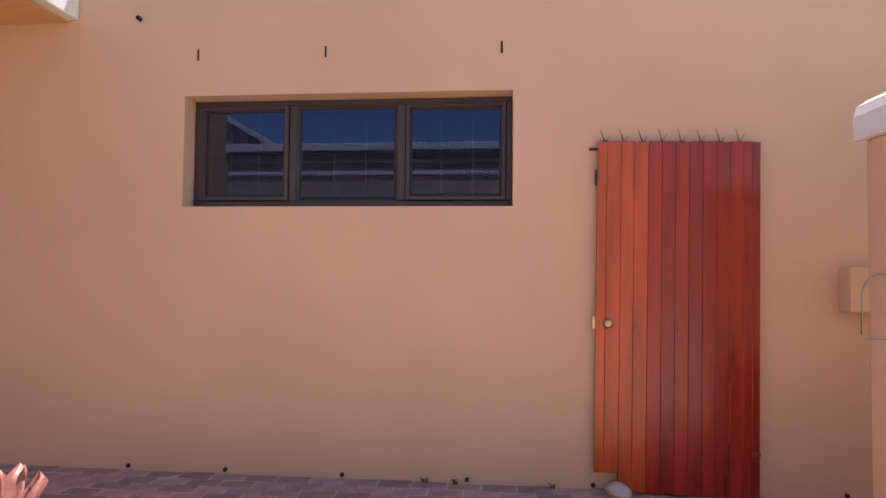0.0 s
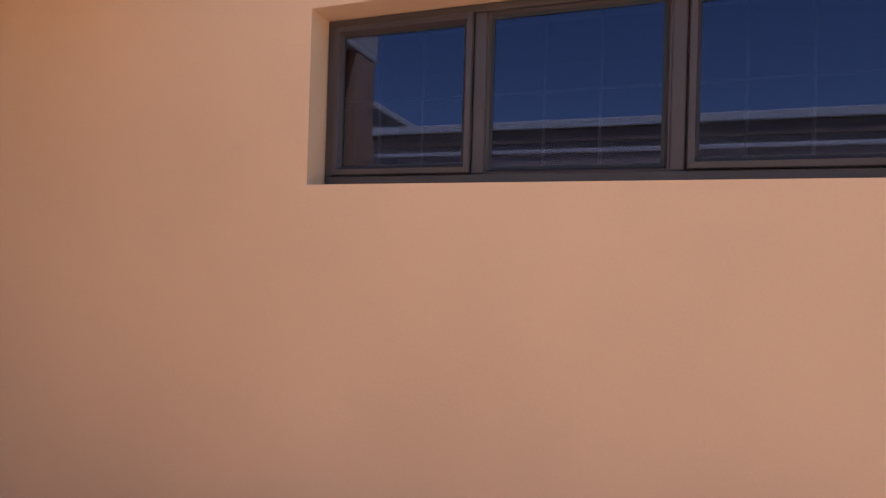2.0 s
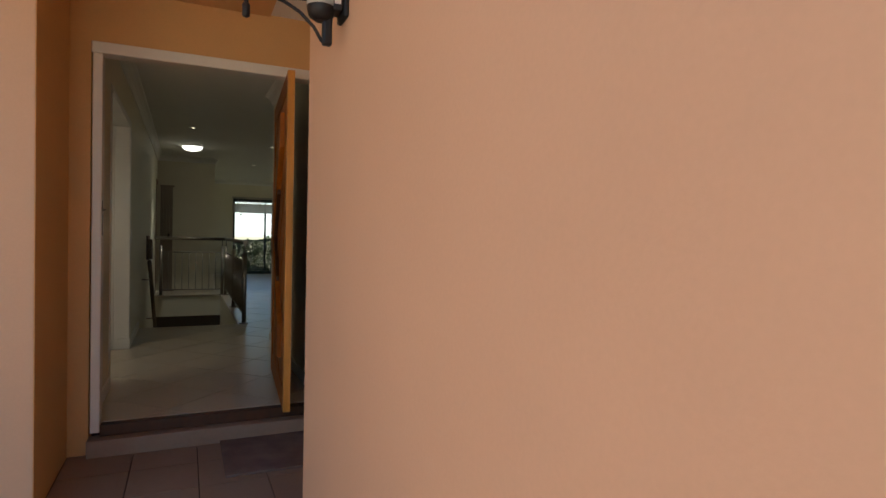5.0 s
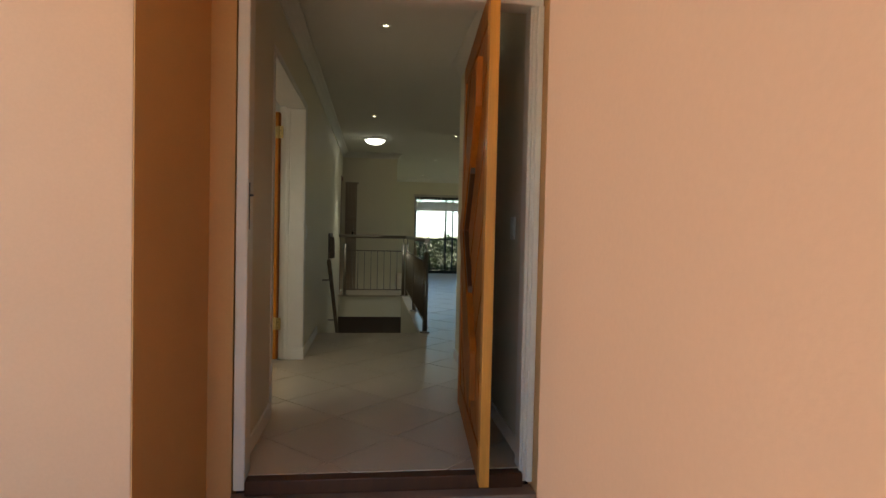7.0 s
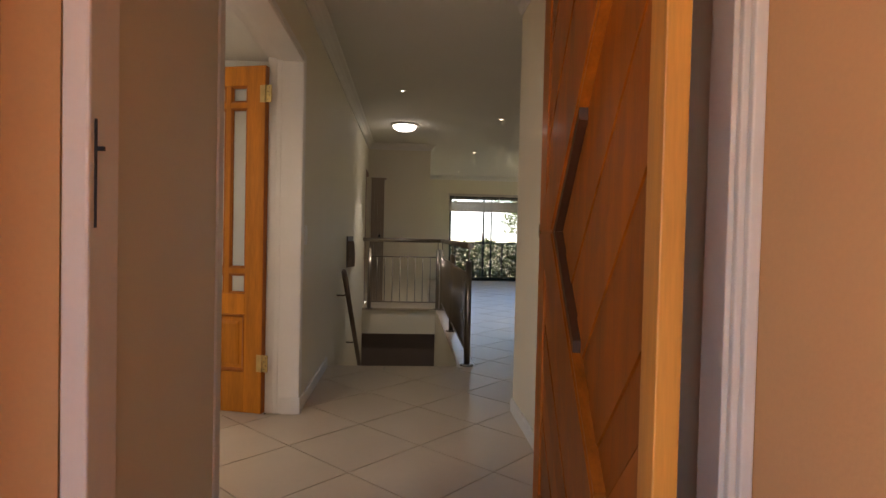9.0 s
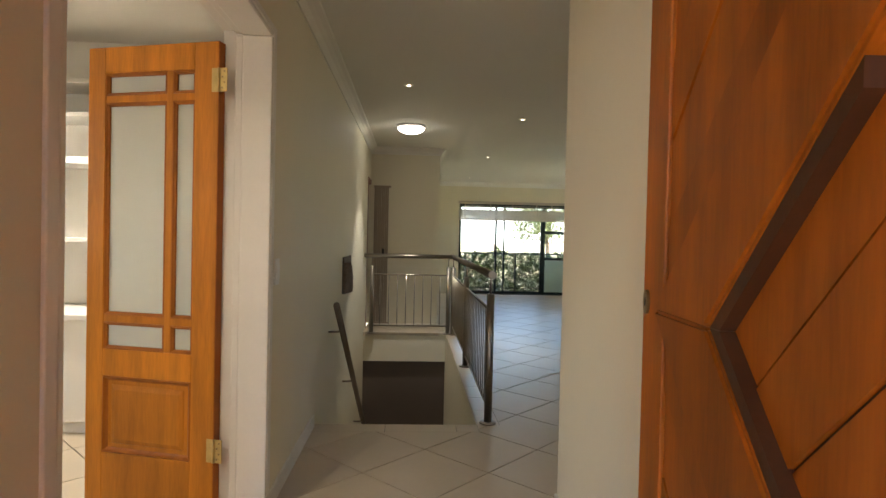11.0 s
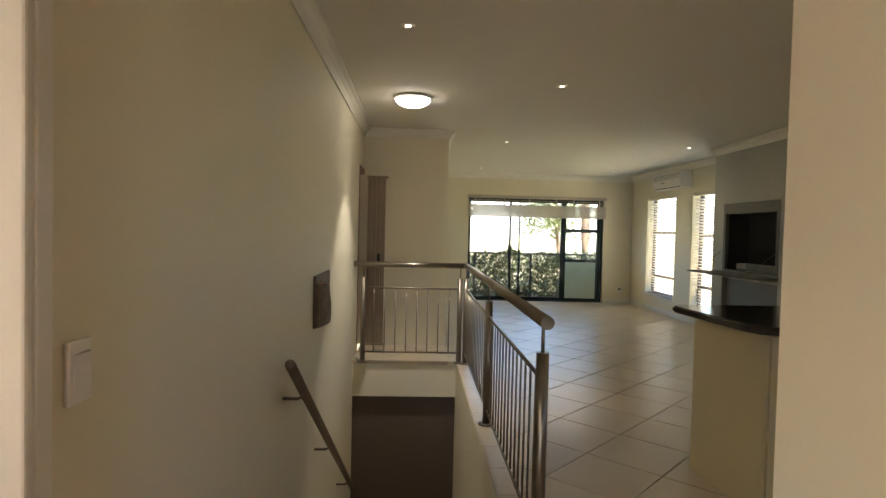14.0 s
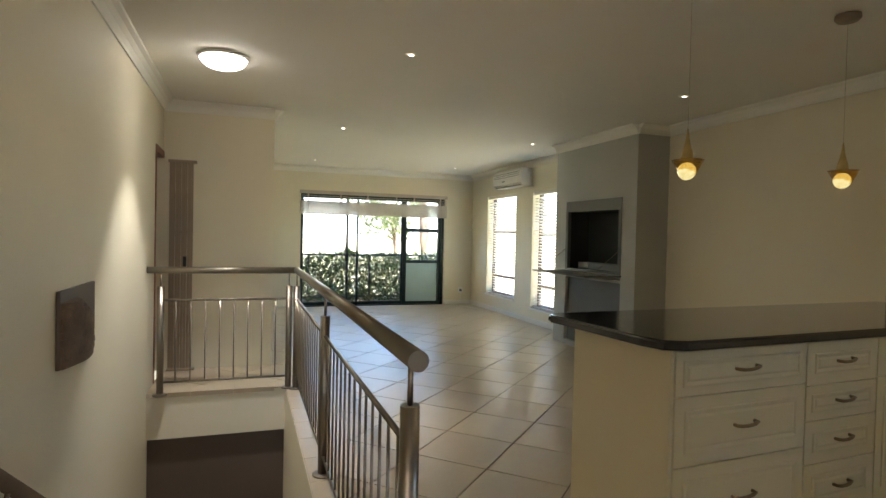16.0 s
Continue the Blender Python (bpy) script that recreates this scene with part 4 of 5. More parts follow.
def railing(name, posts, a, b, along, label):
    """Posts with base discs, a handrail on thin rods and baluster panels between the posts."""
    r = thing(name, (*a, 0), label, "railing", "stair railings")
    dv = Vector((b[0] - a[0], b[1] - a[1], 0))
    L = dv.length
    u = dv / L
    P = lambda s, z: (u * s) + Vector((0, 0, z))
    for s in posts:
        p = part("post", tube(bmesh.new(), P(s, 0.012), P(s, 0.875), 0.0265, 16), M_STEEL, r)
        part("base_disc", lathe(bmesh.new(), [(0.056, 0.001), (0.056, 0.010), (0.05, 0.014), (0.03, 0.014)], P(s, 0), 20), M_STEEL, p)
        part("rod", tube(bmesh.new(), P(s, 0.875), P(s, 0.99), 0.0075, 10), M_STEEL, p)
    part("handrail", tube(bmesh.new(), P(along[0], 1.005), P(along[1], 1.005), 0.0275, 20), M_STEEL, r)
    for s0, s1 in zip(posts, posts[1:]):
        part("panel_rail", tube(bmesh.new(), P(s0 + 0.02, 0.765), P(s1 - 0.02, 0.765), 0.0095, 10), M_STEEL, r)
        part("panel_rail", tube(bmesh.new(), P(s0 + 0.02, 0.105), P(s1 - 0.02, 0.105), 0.0095, 10), M_STEEL, r)
        n = max(2, round((s1 - s0) / 0.115))
        for k in range(1, n):
            s = s0 + (s1 - s0) * k / n
            part("baluster", tube(bmesh.new(), P(s, 0.105), P(s, 0.765), 0.0055, 8), M_STEEL, r)
    return r


railing("stair_railing", [0.0, 1.70, 3.53], (-8.272, 2.525), (-11.845, 2.525), (-0.07, 3.573), "brushed steel railing beside the stair opening")
railing("stair_railing", [0.0, 0.99], (-11.845, 1.475), (-11.845, 2.525), (-0.10, 1.05), "brushed steel railing across the stair landing")


def wall_handrail():
    h = thing("wall_handrail", (-8.53, YL, 0.75), "dull brown metal handrail descending the stair wall", "handrail")
    L, s = 3.1, 0.66
    part("rail", tube(bmesh.new(), (0, 0.095, 0), (-L, 0.095, -L * s), 0.0235, 18), M_DARKRAIL, h)
    part("end_cap", lathe(bmesh.new(), [(0.0235, 0.0), (0.022, 0.006), (0.012, 0.011), (0.003, 0.012)], (0, 0.095, 0), 18, "x"), M_DARKRAIL, h)
    for x in (0.28, 1.2, 2.3):
        part("bracket", pipe(bmesh.new(), [(-x, 0.001, -x * s - 0.05), (-x, 0.07, -x * s - 0.05), (-x, 0.09, -x * s - 0.042), (-x, 0.095, -x * s - 0.02)], 0.008), M_DARKRAIL, h)


wall_handrail()

# slate plaque standing off the stair wall
pl = thing("wall_plaque", (-9.86, YL, 0.89), "dark slate relief wall light above the stairs", "wall light")
part("backing", B(-0.29, 0.001, -0.165, 0.28, 0.018, 0.165, bev=0.003), M_BROWN, pl)
rnd = random.Random(8)
for k in range(9):
    bm = bmesh.new()
    N, z0 = 10, -0.162 + 0.031 * k
    reach = 0.27 if k < 4 else 0.27 - 0.42 * ((k - 3) / 6) ** 2
    lo, hi = [], []
    for i in range(N + 1):
        x = 0.275 - (reach + 0.27) * i / N
        y = 0.022 + 0.045 * math.sin(math.pi * min(1, (i + 0.4) / N)) + rnd.uniform(0, 0.006)
        lo.append((x, y)), hi.append((x, y - 0.004 + rnd.uniform(0, 0.003)))
    A = [bm.verts.new((x, y, z0)) for x, y in lo] + [bm.verts.new((lo[-1][0], 0.018, z0)), bm.verts.new((lo[0][0], 0.018, z0))]
    C = [bm.verts.new((x, y, z0 + 0.029)) for x, y in hi] + [bm.verts.new((hi[-1][0], 0.018, z0 + 0.029)), bm.verts.new((hi[0][0], 0.018, z0 + 0.029))]
    bm.faces.new(A), bm.faces.new(C[::-1])
    for i in range(len(A)):
        bm.faces.new((A[i], A[(i + 1) % len(A)], C[(i + 1) % len(A)], C[i]))
    part("slate_course", bm, M_SLATE, pl, "rippled slate course")

# doorway beyond the stairs, with its folded security gate
dr = thing("door_2", (-12.24, YL, 0), "dark wooden door in the wall beyond the stairs", "door", kind="structure")
part("jamb", B(-0.05, -0.2, 0, 0.0, 0.006, 2.06), M_DARKWOOD, dr)
part("head", B(-0.51, -0.2, 2.0, -0.05, 0.006, 2.06), M_DARKWOOD, dr)
part("leaf", B(-0.51, -0.16, 0.005, -0.05, -0.12, 2.0), M_DARKWOOD, dr)
gt = thing("security_gate", (XB, 1.52, 0), "folded taupe trellis security gate against the wall", "gate")
for i in range(8):
    part("upright", B(0.012 + 0.012 * (i % 2), -0.095 + 0.026 * i, 0.02, 0.034 + 0.012 * (i % 2), -0.0715 + 0.026 * i, 1.96, bev=0.002), M_GATE, gt)
for z in (0.25, 0.6, 0.95, 1.3, 1.65):
    part("link", B(0.036, -0.09, z, 0.044, 0.10, z + 0.02), M_GATE, gt)
part("top_track", B(0.004, -0.105, 1.96, 0.06, 0.14, 1.985, bev=0.003), M_GATE, gt)
part("bottom_track", B(0.004, -0.105, 0.001, 0.06, 0.14, 0.02, bev=0.003), M_GATE, gt)
part("lock_box", B(0.044, 0.03, 0.98, 0.07, 0.06, 1.08, bev=0.003), M_BLACK, gt)


def ceiling_lamp():
    c = thing("ceiling_lamp", (-11.10, 1.945, H), "round opal dome ceiling lamp, switched on", "ceiling lamp")
    part("rim", lathe(bmesh.new(), [(0.165, -0.001), (0.176, -0.008), (0.172, -0.02), (0.156, -0.026)], seg=36), M_PLASTIC, c)
    prof = [(0.155 * math.cos(a), -0.024 - 0.072 * math.sin(a)) for a in np.linspace(0, 1.5, 8)]
    part("diffuser", lathe(bmesh.new(), prof, seg=36), M_DOME, c, "glowing opal diffuser")


ceiling_lamp()
lamp("lamp_dome", "SPOT", (-11.10, 1.945, H - 0.11), 11, (1.0, 0.97, 0.92), 0.05, 80, 0.45)

DOWN = [(-9.35, 1.93), (-10.56, 3.14), (-13.40, 5.56), (-10.71, 5.55), (-13.40, 3.14), (-16.32, 5.57), (-16.42, 3.15), (-6.17, 2.01)]


def downlight():
    c = thing("downlight", (*DOWN[0], H), "small recessed ceiling downlight with white trim, lit", "downlight", "ceiling downlights")
    part("trim", lathe(bmesh.new(), [(0.038, -0.0005), (0.039, -0.004), (0.033, -0.007), (0.02, -0.006)], seg=24), M_PLASTIC, c)
    part("lens", lathe(bmesh.new(), [(0.017, -0.0062), (0.012, -0.008), (0.004, -0.0085)], seg=20), M_LED, c, "glowing lens")
    return c


d0 = downlight()
for p in DOWN[1:]:
    copy_thing(d0, pose(*p, H))
for i, p in enumerate(DOWN):
    lamp("lamp_downlight_and_fill", "SPOT", (*p, H - 0.03), 0.35, (1.0, 0.86, 0.66), 0.02, 95, 0.6)


# unseen side room fittings and spots, added as fill for its door and shelves
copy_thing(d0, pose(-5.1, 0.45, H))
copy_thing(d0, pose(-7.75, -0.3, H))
lamp("lamp_downlight_and_fill", "SPOT", (-5.1, 0.45, H - 0.06), 8, (1.0, 0.93, 0.80), 0.12, 150, 0.4)
lamp("lamp_downlight_and_fill", "SPOT", (-7.75, -0.3, H - 0.06), 24, (1.0, 0.94, 0.85), 0.16, 96, 0.6)
# two more unseen fittings with spots, added to warm the drawer fronts
for y in (4.1, 5.3):
    copy_thing(d0, pose(-7.75, y, H))
    lamp("lamp_downlight_and_fill", "SPOT", (-7.75, y, H - 0.03), 0.4, (1.0, 0.88, 0.66), 0.02, 120, 0.6)


def pendant(x, y, z, turn):
    p = thing("pendant_lamp", (x, y, H), "glass pendant lamp with a warm glowing globe over the counter", "pendant lamp", "pendants over the counter")
    part("ceiling_cup", lathe(bmesh.new(), [(0.06, -0.001), (0.062, -0.02), (0.05, -0.035), (0.008, -0.037)], seg=24), M_GATE, p)
    part("cable", tube(bmesh.new(), (0, 0, -0.037), (0, 0, z - H + 0.19), 0.0007, 6), M_GATE, p)
    part("holder", lathe(bmesh.new(), [(0.003, 0.20), (0.006, 0.17), (0.012, 0.13), (0.024, 0.09), (0.029, 0.056), (0.024, 0.052), (0.01, 0.052)], (0, 0, z - H), 20), M_BRASS, p)
    part("globe", lathe(bmesh.new(), [(0.042 * math.sin(a), -0.042 * math.cos(a)) for a in np.linspace(0.12, 3.02, 14)], (0, 0, z - H), 20), M_FILAMENT, p, "amber glowing glass globe")
    bm = bmesh.new()
    lathe(bm, [(0.036, -0.022), (0.046, 0.0), (0.072, 0.052), (0.0705, 0.052), (0.0445, 0.001), (0.0345, -0.021)], seg=28)
    o = part("glass_bowl", bm, M_WARMGLASS, p, "clear conical glass bowl")
    o.matrix_basis = pose(0.008 * math.cos(turn), 0.008 * math.sin(turn), z - H)
    part("rim", lathe(bmesh.new(), [(0.066, 0.0505), (0.0725, 0.0505), (0.0735, 0.0525), (0.066, 0.0525)], (0.008 * math.cos(turn), 0.008 * math.sin(turn), z - H), 28), M_BRONZE, p, "dull bronze rim plate")
    lamp("lamp_pendant", "POINT", (x, y, z), 0.5, (1.0, 0.66, 0.28), 0.05)


pendant(-9.02, 4.075, 1.655, 1.9)
pendant(-9.02, 5.10, 1.665, 1.6)


def handle(parent, x, y, z, w=0.075):
    part("handle", pipe(bmesh.new(), [(x, y - w, z), (x + 0.02, y - w, z), (x + 0.026, y - w * 0.6, z - 0.002), (x + 0.028, y, z - 0.002), (x + 0.026, y + w * 0.6, z + 0.001), (x + 0.022, y + w, z + 0.006), (x, y + w, z + 0.007)], 0.0075), M_BRONZE, parent, "dark bronze bow handle")


CA = 3.6                        # degrees by which the counter is turned in plan
CU, CN = Vector((-math.sin(radians(CA)), math.cos(radians(CA)), 0)), Vector((math.cos(radians(CA)), math.sin(radians(CA)), 0))
CO = Vector((-8.635, 3.69, 0))


def drawer_unit(s0, s1, cuts, label):
    c = thing("drawer_cabinet", (*(CO + CU * s0), 0, 0, CA), label, "cabinet", "counter cabinets")
    w = s1 - s0
    part("body", B(-0.62, 0.001, 0.10, -0.02, w - 0.001, 0.893), M_CAB, c)
    part("plinth", B(-0.58, 0.001, 0.001, -0.07, w - 0.001, 0.10), M_CAB, c)
    for hi, lo in zip(cuts, cuts[1:]):
        m = 0.05 if hi - lo > 0.19 else 0.036
        f = part("drawer_front", B(-0.019, 0.002, lo + 0.002, 0.0, w - 0.002, hi - 0.002, bev=0.003), M_CAB, c)
        part("raised_field", moulding_x(bmesh.new(), m, lo + m, w - m, hi - m, [(0.0, -0.003), (0.006, 0.0045), (0.012, 0.0045), (0.024, 0.0008), (0.034, 0.005)]), M_CAB, f, "rounded moulded field")
        handle(f, 0.003, w / 2, (hi + lo) / 2 + 0.006, 0.058 if w > 0.6 else 0.05)
    return c


def moulding_x(bm, y0, z0, y1, z1, prof):
    """A pillowed field in the y-z plane: rings of (inset, x), closed in the middle."""
    rings = [[bm.verts.new((x, y, z)) for y, z in ((y0 + i, z0 + i), (y1 - i, z0 + i), (y1 - i, z1 - i), (y0 + i, z1 - i))] for i, x in prof]
    for A, C in zip(rings, rings[1:]):
        for k in range(4):
            bm.faces.new((A[k], A[(k + 1) % 4], C[(k + 1) % 4], C[k]))
    bm.faces.new(rings[-1]), bm.faces.new(rings[0][::-1])
    return bm


drawer_unit(0.016, 0.775, [0.89, 0.706, 0.424, 0.11], "ivory cabinet with three wide moulded drawers")
drawer_unit(0.777, 1.275, [0.89, 0.692, 0.532, 0.336, 0.11], "ivory cabinet with four narrow moulded drawers")
drawer_unit(1.277, 1.97, [0.89, 0.70, 0.11], "ivory cabinet with a drawer over a door")
drawer_unit(1.972, 2.60, [0.89, 0.70, 0.11], "ivory cabinet with a drawer over a door")
solo("end_panel", B(-0.63, -0.006, 0.001, -0.004, 0.013, 0.893, bev=0.002), M_CAB, "ivory end panel of the counter", "panel", at=(*CO, 0, 0, CA))
bm = bmesh.new()
prism(bm, [(-0.81, -0.03), (-0.76, -0.075), (-0.10, -0.075), (0.0, -0.05), (0.045, 0.03), (0.045, 2.60), (-0.81, 2.655)], 0.898, 0.938)
bmesh.ops.bevel(bm, geom=[e for e in bm.edges if abs(e.verts[0].co.z - e.verts[1].co.z) < 1e-6], offset=0.01, segments=3, affect="EDGES")
solo("worktop", bm, M_GRANITE, "polished black granite worktop with a clipped corner", "worktop", at=(*CO, 0, 0, CA))
wc = thing("wall_cabinet", (-9.36, YR, 1.45), "white kitchen wall cabinet", "cabinet")
part("body", B(0, -0.33, 0, 1.2, -0.001, 0.85), M_CAB, wc)
part("door", B(0.003, -0.35, 0.003, 0.597, -0.33, 0.847, bev=0.003), M_CAB, wc)
part("door", B(0.603, -0.35, 0.003, 1.197, -0.33, 0.847, bev=0.003), M_CAB, wc)
structure("backsplash", B(-9.58, YR - 0.012, 0.92, -8.3, YR, 1.45), M_PORCHTILE, "brownish tiled backsplash", "backsplash")


def braai():
    """A grey chimney breast with a built-in grill and its fold-down shelf."""
    X0, X1, Y0 = -13.43, -11.80, 5.95
    a, b, c, d = -13.17, -12.04, 0.945, 1.795
    br = thing("chimney_breast", (0, Y0, 0), "grey painted chimney breast with a built-in black grill", "fireplace")
    t = YR - Y0
    part("side_pier", B(X0, 0, 0, a, t, H), M_GREY, br)
    part("side_pier", B(b, 0, 0, X1, t, H), M_GREY, br)
    part("head_panel", B(a, 0, d, b, t, H), M_GREY, br)
    part("foot_panel", B(a, 0, 0, b, t, 0.06), M_GREY, br)
    part("sill_panel", B(a, 0, 0.855, b, t, c), M_GREY, br)
    part("lower_recess", B(a, 0.05, 0.06, b, 0.07, 0.855), M_GREYDARK, br, "dark grey lower panel")
    fb = part("grill_frame", box(box(box(box(bmesh.new(), a, -0.006, c, a + 0.05, 0.04, d), b - 0.05, -0.006, c, b, 0.04, d), a + 0.05, -0.006, d - 0.13, b - 0.05, 0.04, d), a + 0.05, -0.006, c, b - 0.05, 0.04, c + 0.02), M_GREYDARK, br, "dark steel grill frame")
    part("firebox", B(a + 0.05, 0.30, c, b - 0.05, 0.33, d - 0.1), M_SOOT, fb)
    part("firebox", B(a + 0.02, 0.03, c, a + 0.05, 0.33, d - 0.1), M_SOOT, fb)
    part("firebox", B(b - 0.05, 0.03, c, b - 0.02, 0.33, d - 0.1), M_SOOT, fb)
    part("firebox", B(a + 0.05, 0.03, d - 0.13, b - 0.05, 0.33, d - 0.11), M_SOOT, fb)
    part("ash_tray", B(a + 0.1, 0.12, c + 0.02, b - 0.1, 0.28, c + 0.10, bev=0.004), M_GREYDARK, fb)
    part("vent_plate", B(a + 0.14, 0.112, c + 0.04, a + 0.34, 0.12, c + 0.10), M_STEEL, fb)
    fl = part("fold_down_shelf", B(a - 0.02, -0.46, 0.925, b + 0.02, -0.001, 0.942, bev=0.004), M_GREYDARK, br, "fold-down steel shelf")
    for x in (a + 0.02, b - 0.02):
        part("stay", tube(bmesh.new(), (x, -0.36, 0.941), (x, 0.0, 1.22), 0.003, 8), M_DARKRAIL, fl)
    part("shelf_bracket", B(a, -0.2, 0.885, b, -0.001, 0.9), M_GREY, br)


braai()


def aircon():
    a = thing("air_conditioner", (-15.5, YR, 2.30), "white split air conditioner high on the wall", "air conditioner")
    L = 0.42
    bm = bmesh.new()
    prism(bm, [(-0.001, -0.14), (-0.15, -0.14), (-0.2, -0.09), (-0.21, 0.0), (-0.2, 0.12), (-0.17, 0.14), (-0.001, 0.14)], -L, L + 0.2, "x")
    part("casing", bm, M_PLASTIC, a)
    part("louvre", B(-L + 0.05, -0.19, -0.132, L + 0.15, -0.16, -0.124), M_GREYDARK, a, "dark outlet louvre")
    for z in (0.02, 0.05, 0.08):
        part("intake_slot", B(-L + 0.04, -0.2115, z, L + 0.16, -0.205, z + 0.006), M_GREYDARK, a)
    part("badge", B(-0.05, -0.2125, -0.05, 0.05, -0.206, -0.035), M_GREYDARK, a)
    part("pipe", pipe(bmesh.new(), [(L + 0.2, -0.06, 0.10), (L + 0.25, -0.06, 0.10), (L + 0.26, -0.05, 0.05), (L + 0.26, -0.05, -0.12), (L + 0.26, -0.02, -0.15)], 0.016), M_PLASTIC, a)


aircon()


def side_window(name, w):
    x0, x1, z0, z1 = w
    o = thing(name, (x0, YR, z0), "dark framed window with a white slatted blind", "window", kind="structure")
    W, Hh, y = x1 - x0, z1 - z0, 0.12
    bm = bmesh.new()
    box(bm, 0, y, 0, 0.045, y + 0.05, Hh), box(bm, W - 0.045, y, 0, W, y + 0.05, Hh), box(bm, 0.045, y, 0, W - 0.045, y + 0.05, 0.045), box(bm, 0.045, y, Hh - 0.045, W - 0.045, y + 0.05, Hh)
    part("window_frame", bm, M_FRAMEDARK, o)
    for f in (0.17, 0.62):
        part("transom", B(0.045, y, Hh * f, W - 0.045, y + 0.045, Hh * f + 0.05), M_FRAMEDARK, o)
    p = part("pane", B(0.045, y + 0.02, 0.045, W - 0.045, y + 0.025, Hh - 0.045), M_GLASS, o)
    part("sill", B(-0.02, -0.03, -0.03, W + 0.02, 0.12, 0.0, bev=0.006), M_WHITE, o)
    bl = thing("venetian_blind", (x0, YR, z0), "white slatted venetian blind, lowered with open slats", "blind", "side window blinds")
    part("head_rail", B(0.0, 0.015, Hh - 0.05, W, 0.07, Hh - 0.002, bev=0.003), M_BLIND, bl)
    n = int((Hh - 0.1) / 0.046)
    me = mesh_of("slat", prism(bmesh.new(), [(-0.022, -0.0035), (0.0, 0.0005), (0.022, -0.0035), (0.022, -0.0015), (0.0, 0.0025), (-0.022, -0.0015)], 0.004, W - 0.004, "x"), M_BLIND)
    for k in range(n):
        s = new("slat", me)
        s.parent = bl
        s.location, s.rotation_euler = (0, 0.045, 0.05 + k * 0.046), (radians(-24), 0, 0)
    part("bottom_rail", B(0.004, 0.022, 0.004, W - 0.004, 0.068, 0.024, bev=0.003), M_BLIND, bl)
    for x in (0.15, W / 2, W - 0.15):
        part("cord", tube(bmesh.new(), (x, 0.022, 0.02), (x, 0.022, Hh - 0.05), 0.0015, 6), M_BLIND, bl)


side_window("window_2", S1)
side_window("window_3", S2)
kw = thing("window_5", (S3[0], YR, S3[2]), "unseen dark framed kitchen window, added for daylight on the drawers", "window", kind="structure")
W3, H3 = S3[1] - S3[0], S3[3] - S3[2]
part("window_frame", box(box(box(box(bmesh.new(), 0, 0.12, 0, 0.05, 0.17, H3), W3 - 0.05, 0.12, 0, W3, 0.17, H3), 0.05, 0.12, 0, W3 - 0.05, 0.17, 0.05), 0.05, 0.12, H3 - 0.05, W3 - 0.05, 0.17, H3), M_FRAMEDARK, kw)
part("mullion", B(W3 / 2 - 0.03, 0.12, 0.05, W3 / 2 + 0.03, 0.17, H3 - 0.05), M_FRAMEDARK, kw)


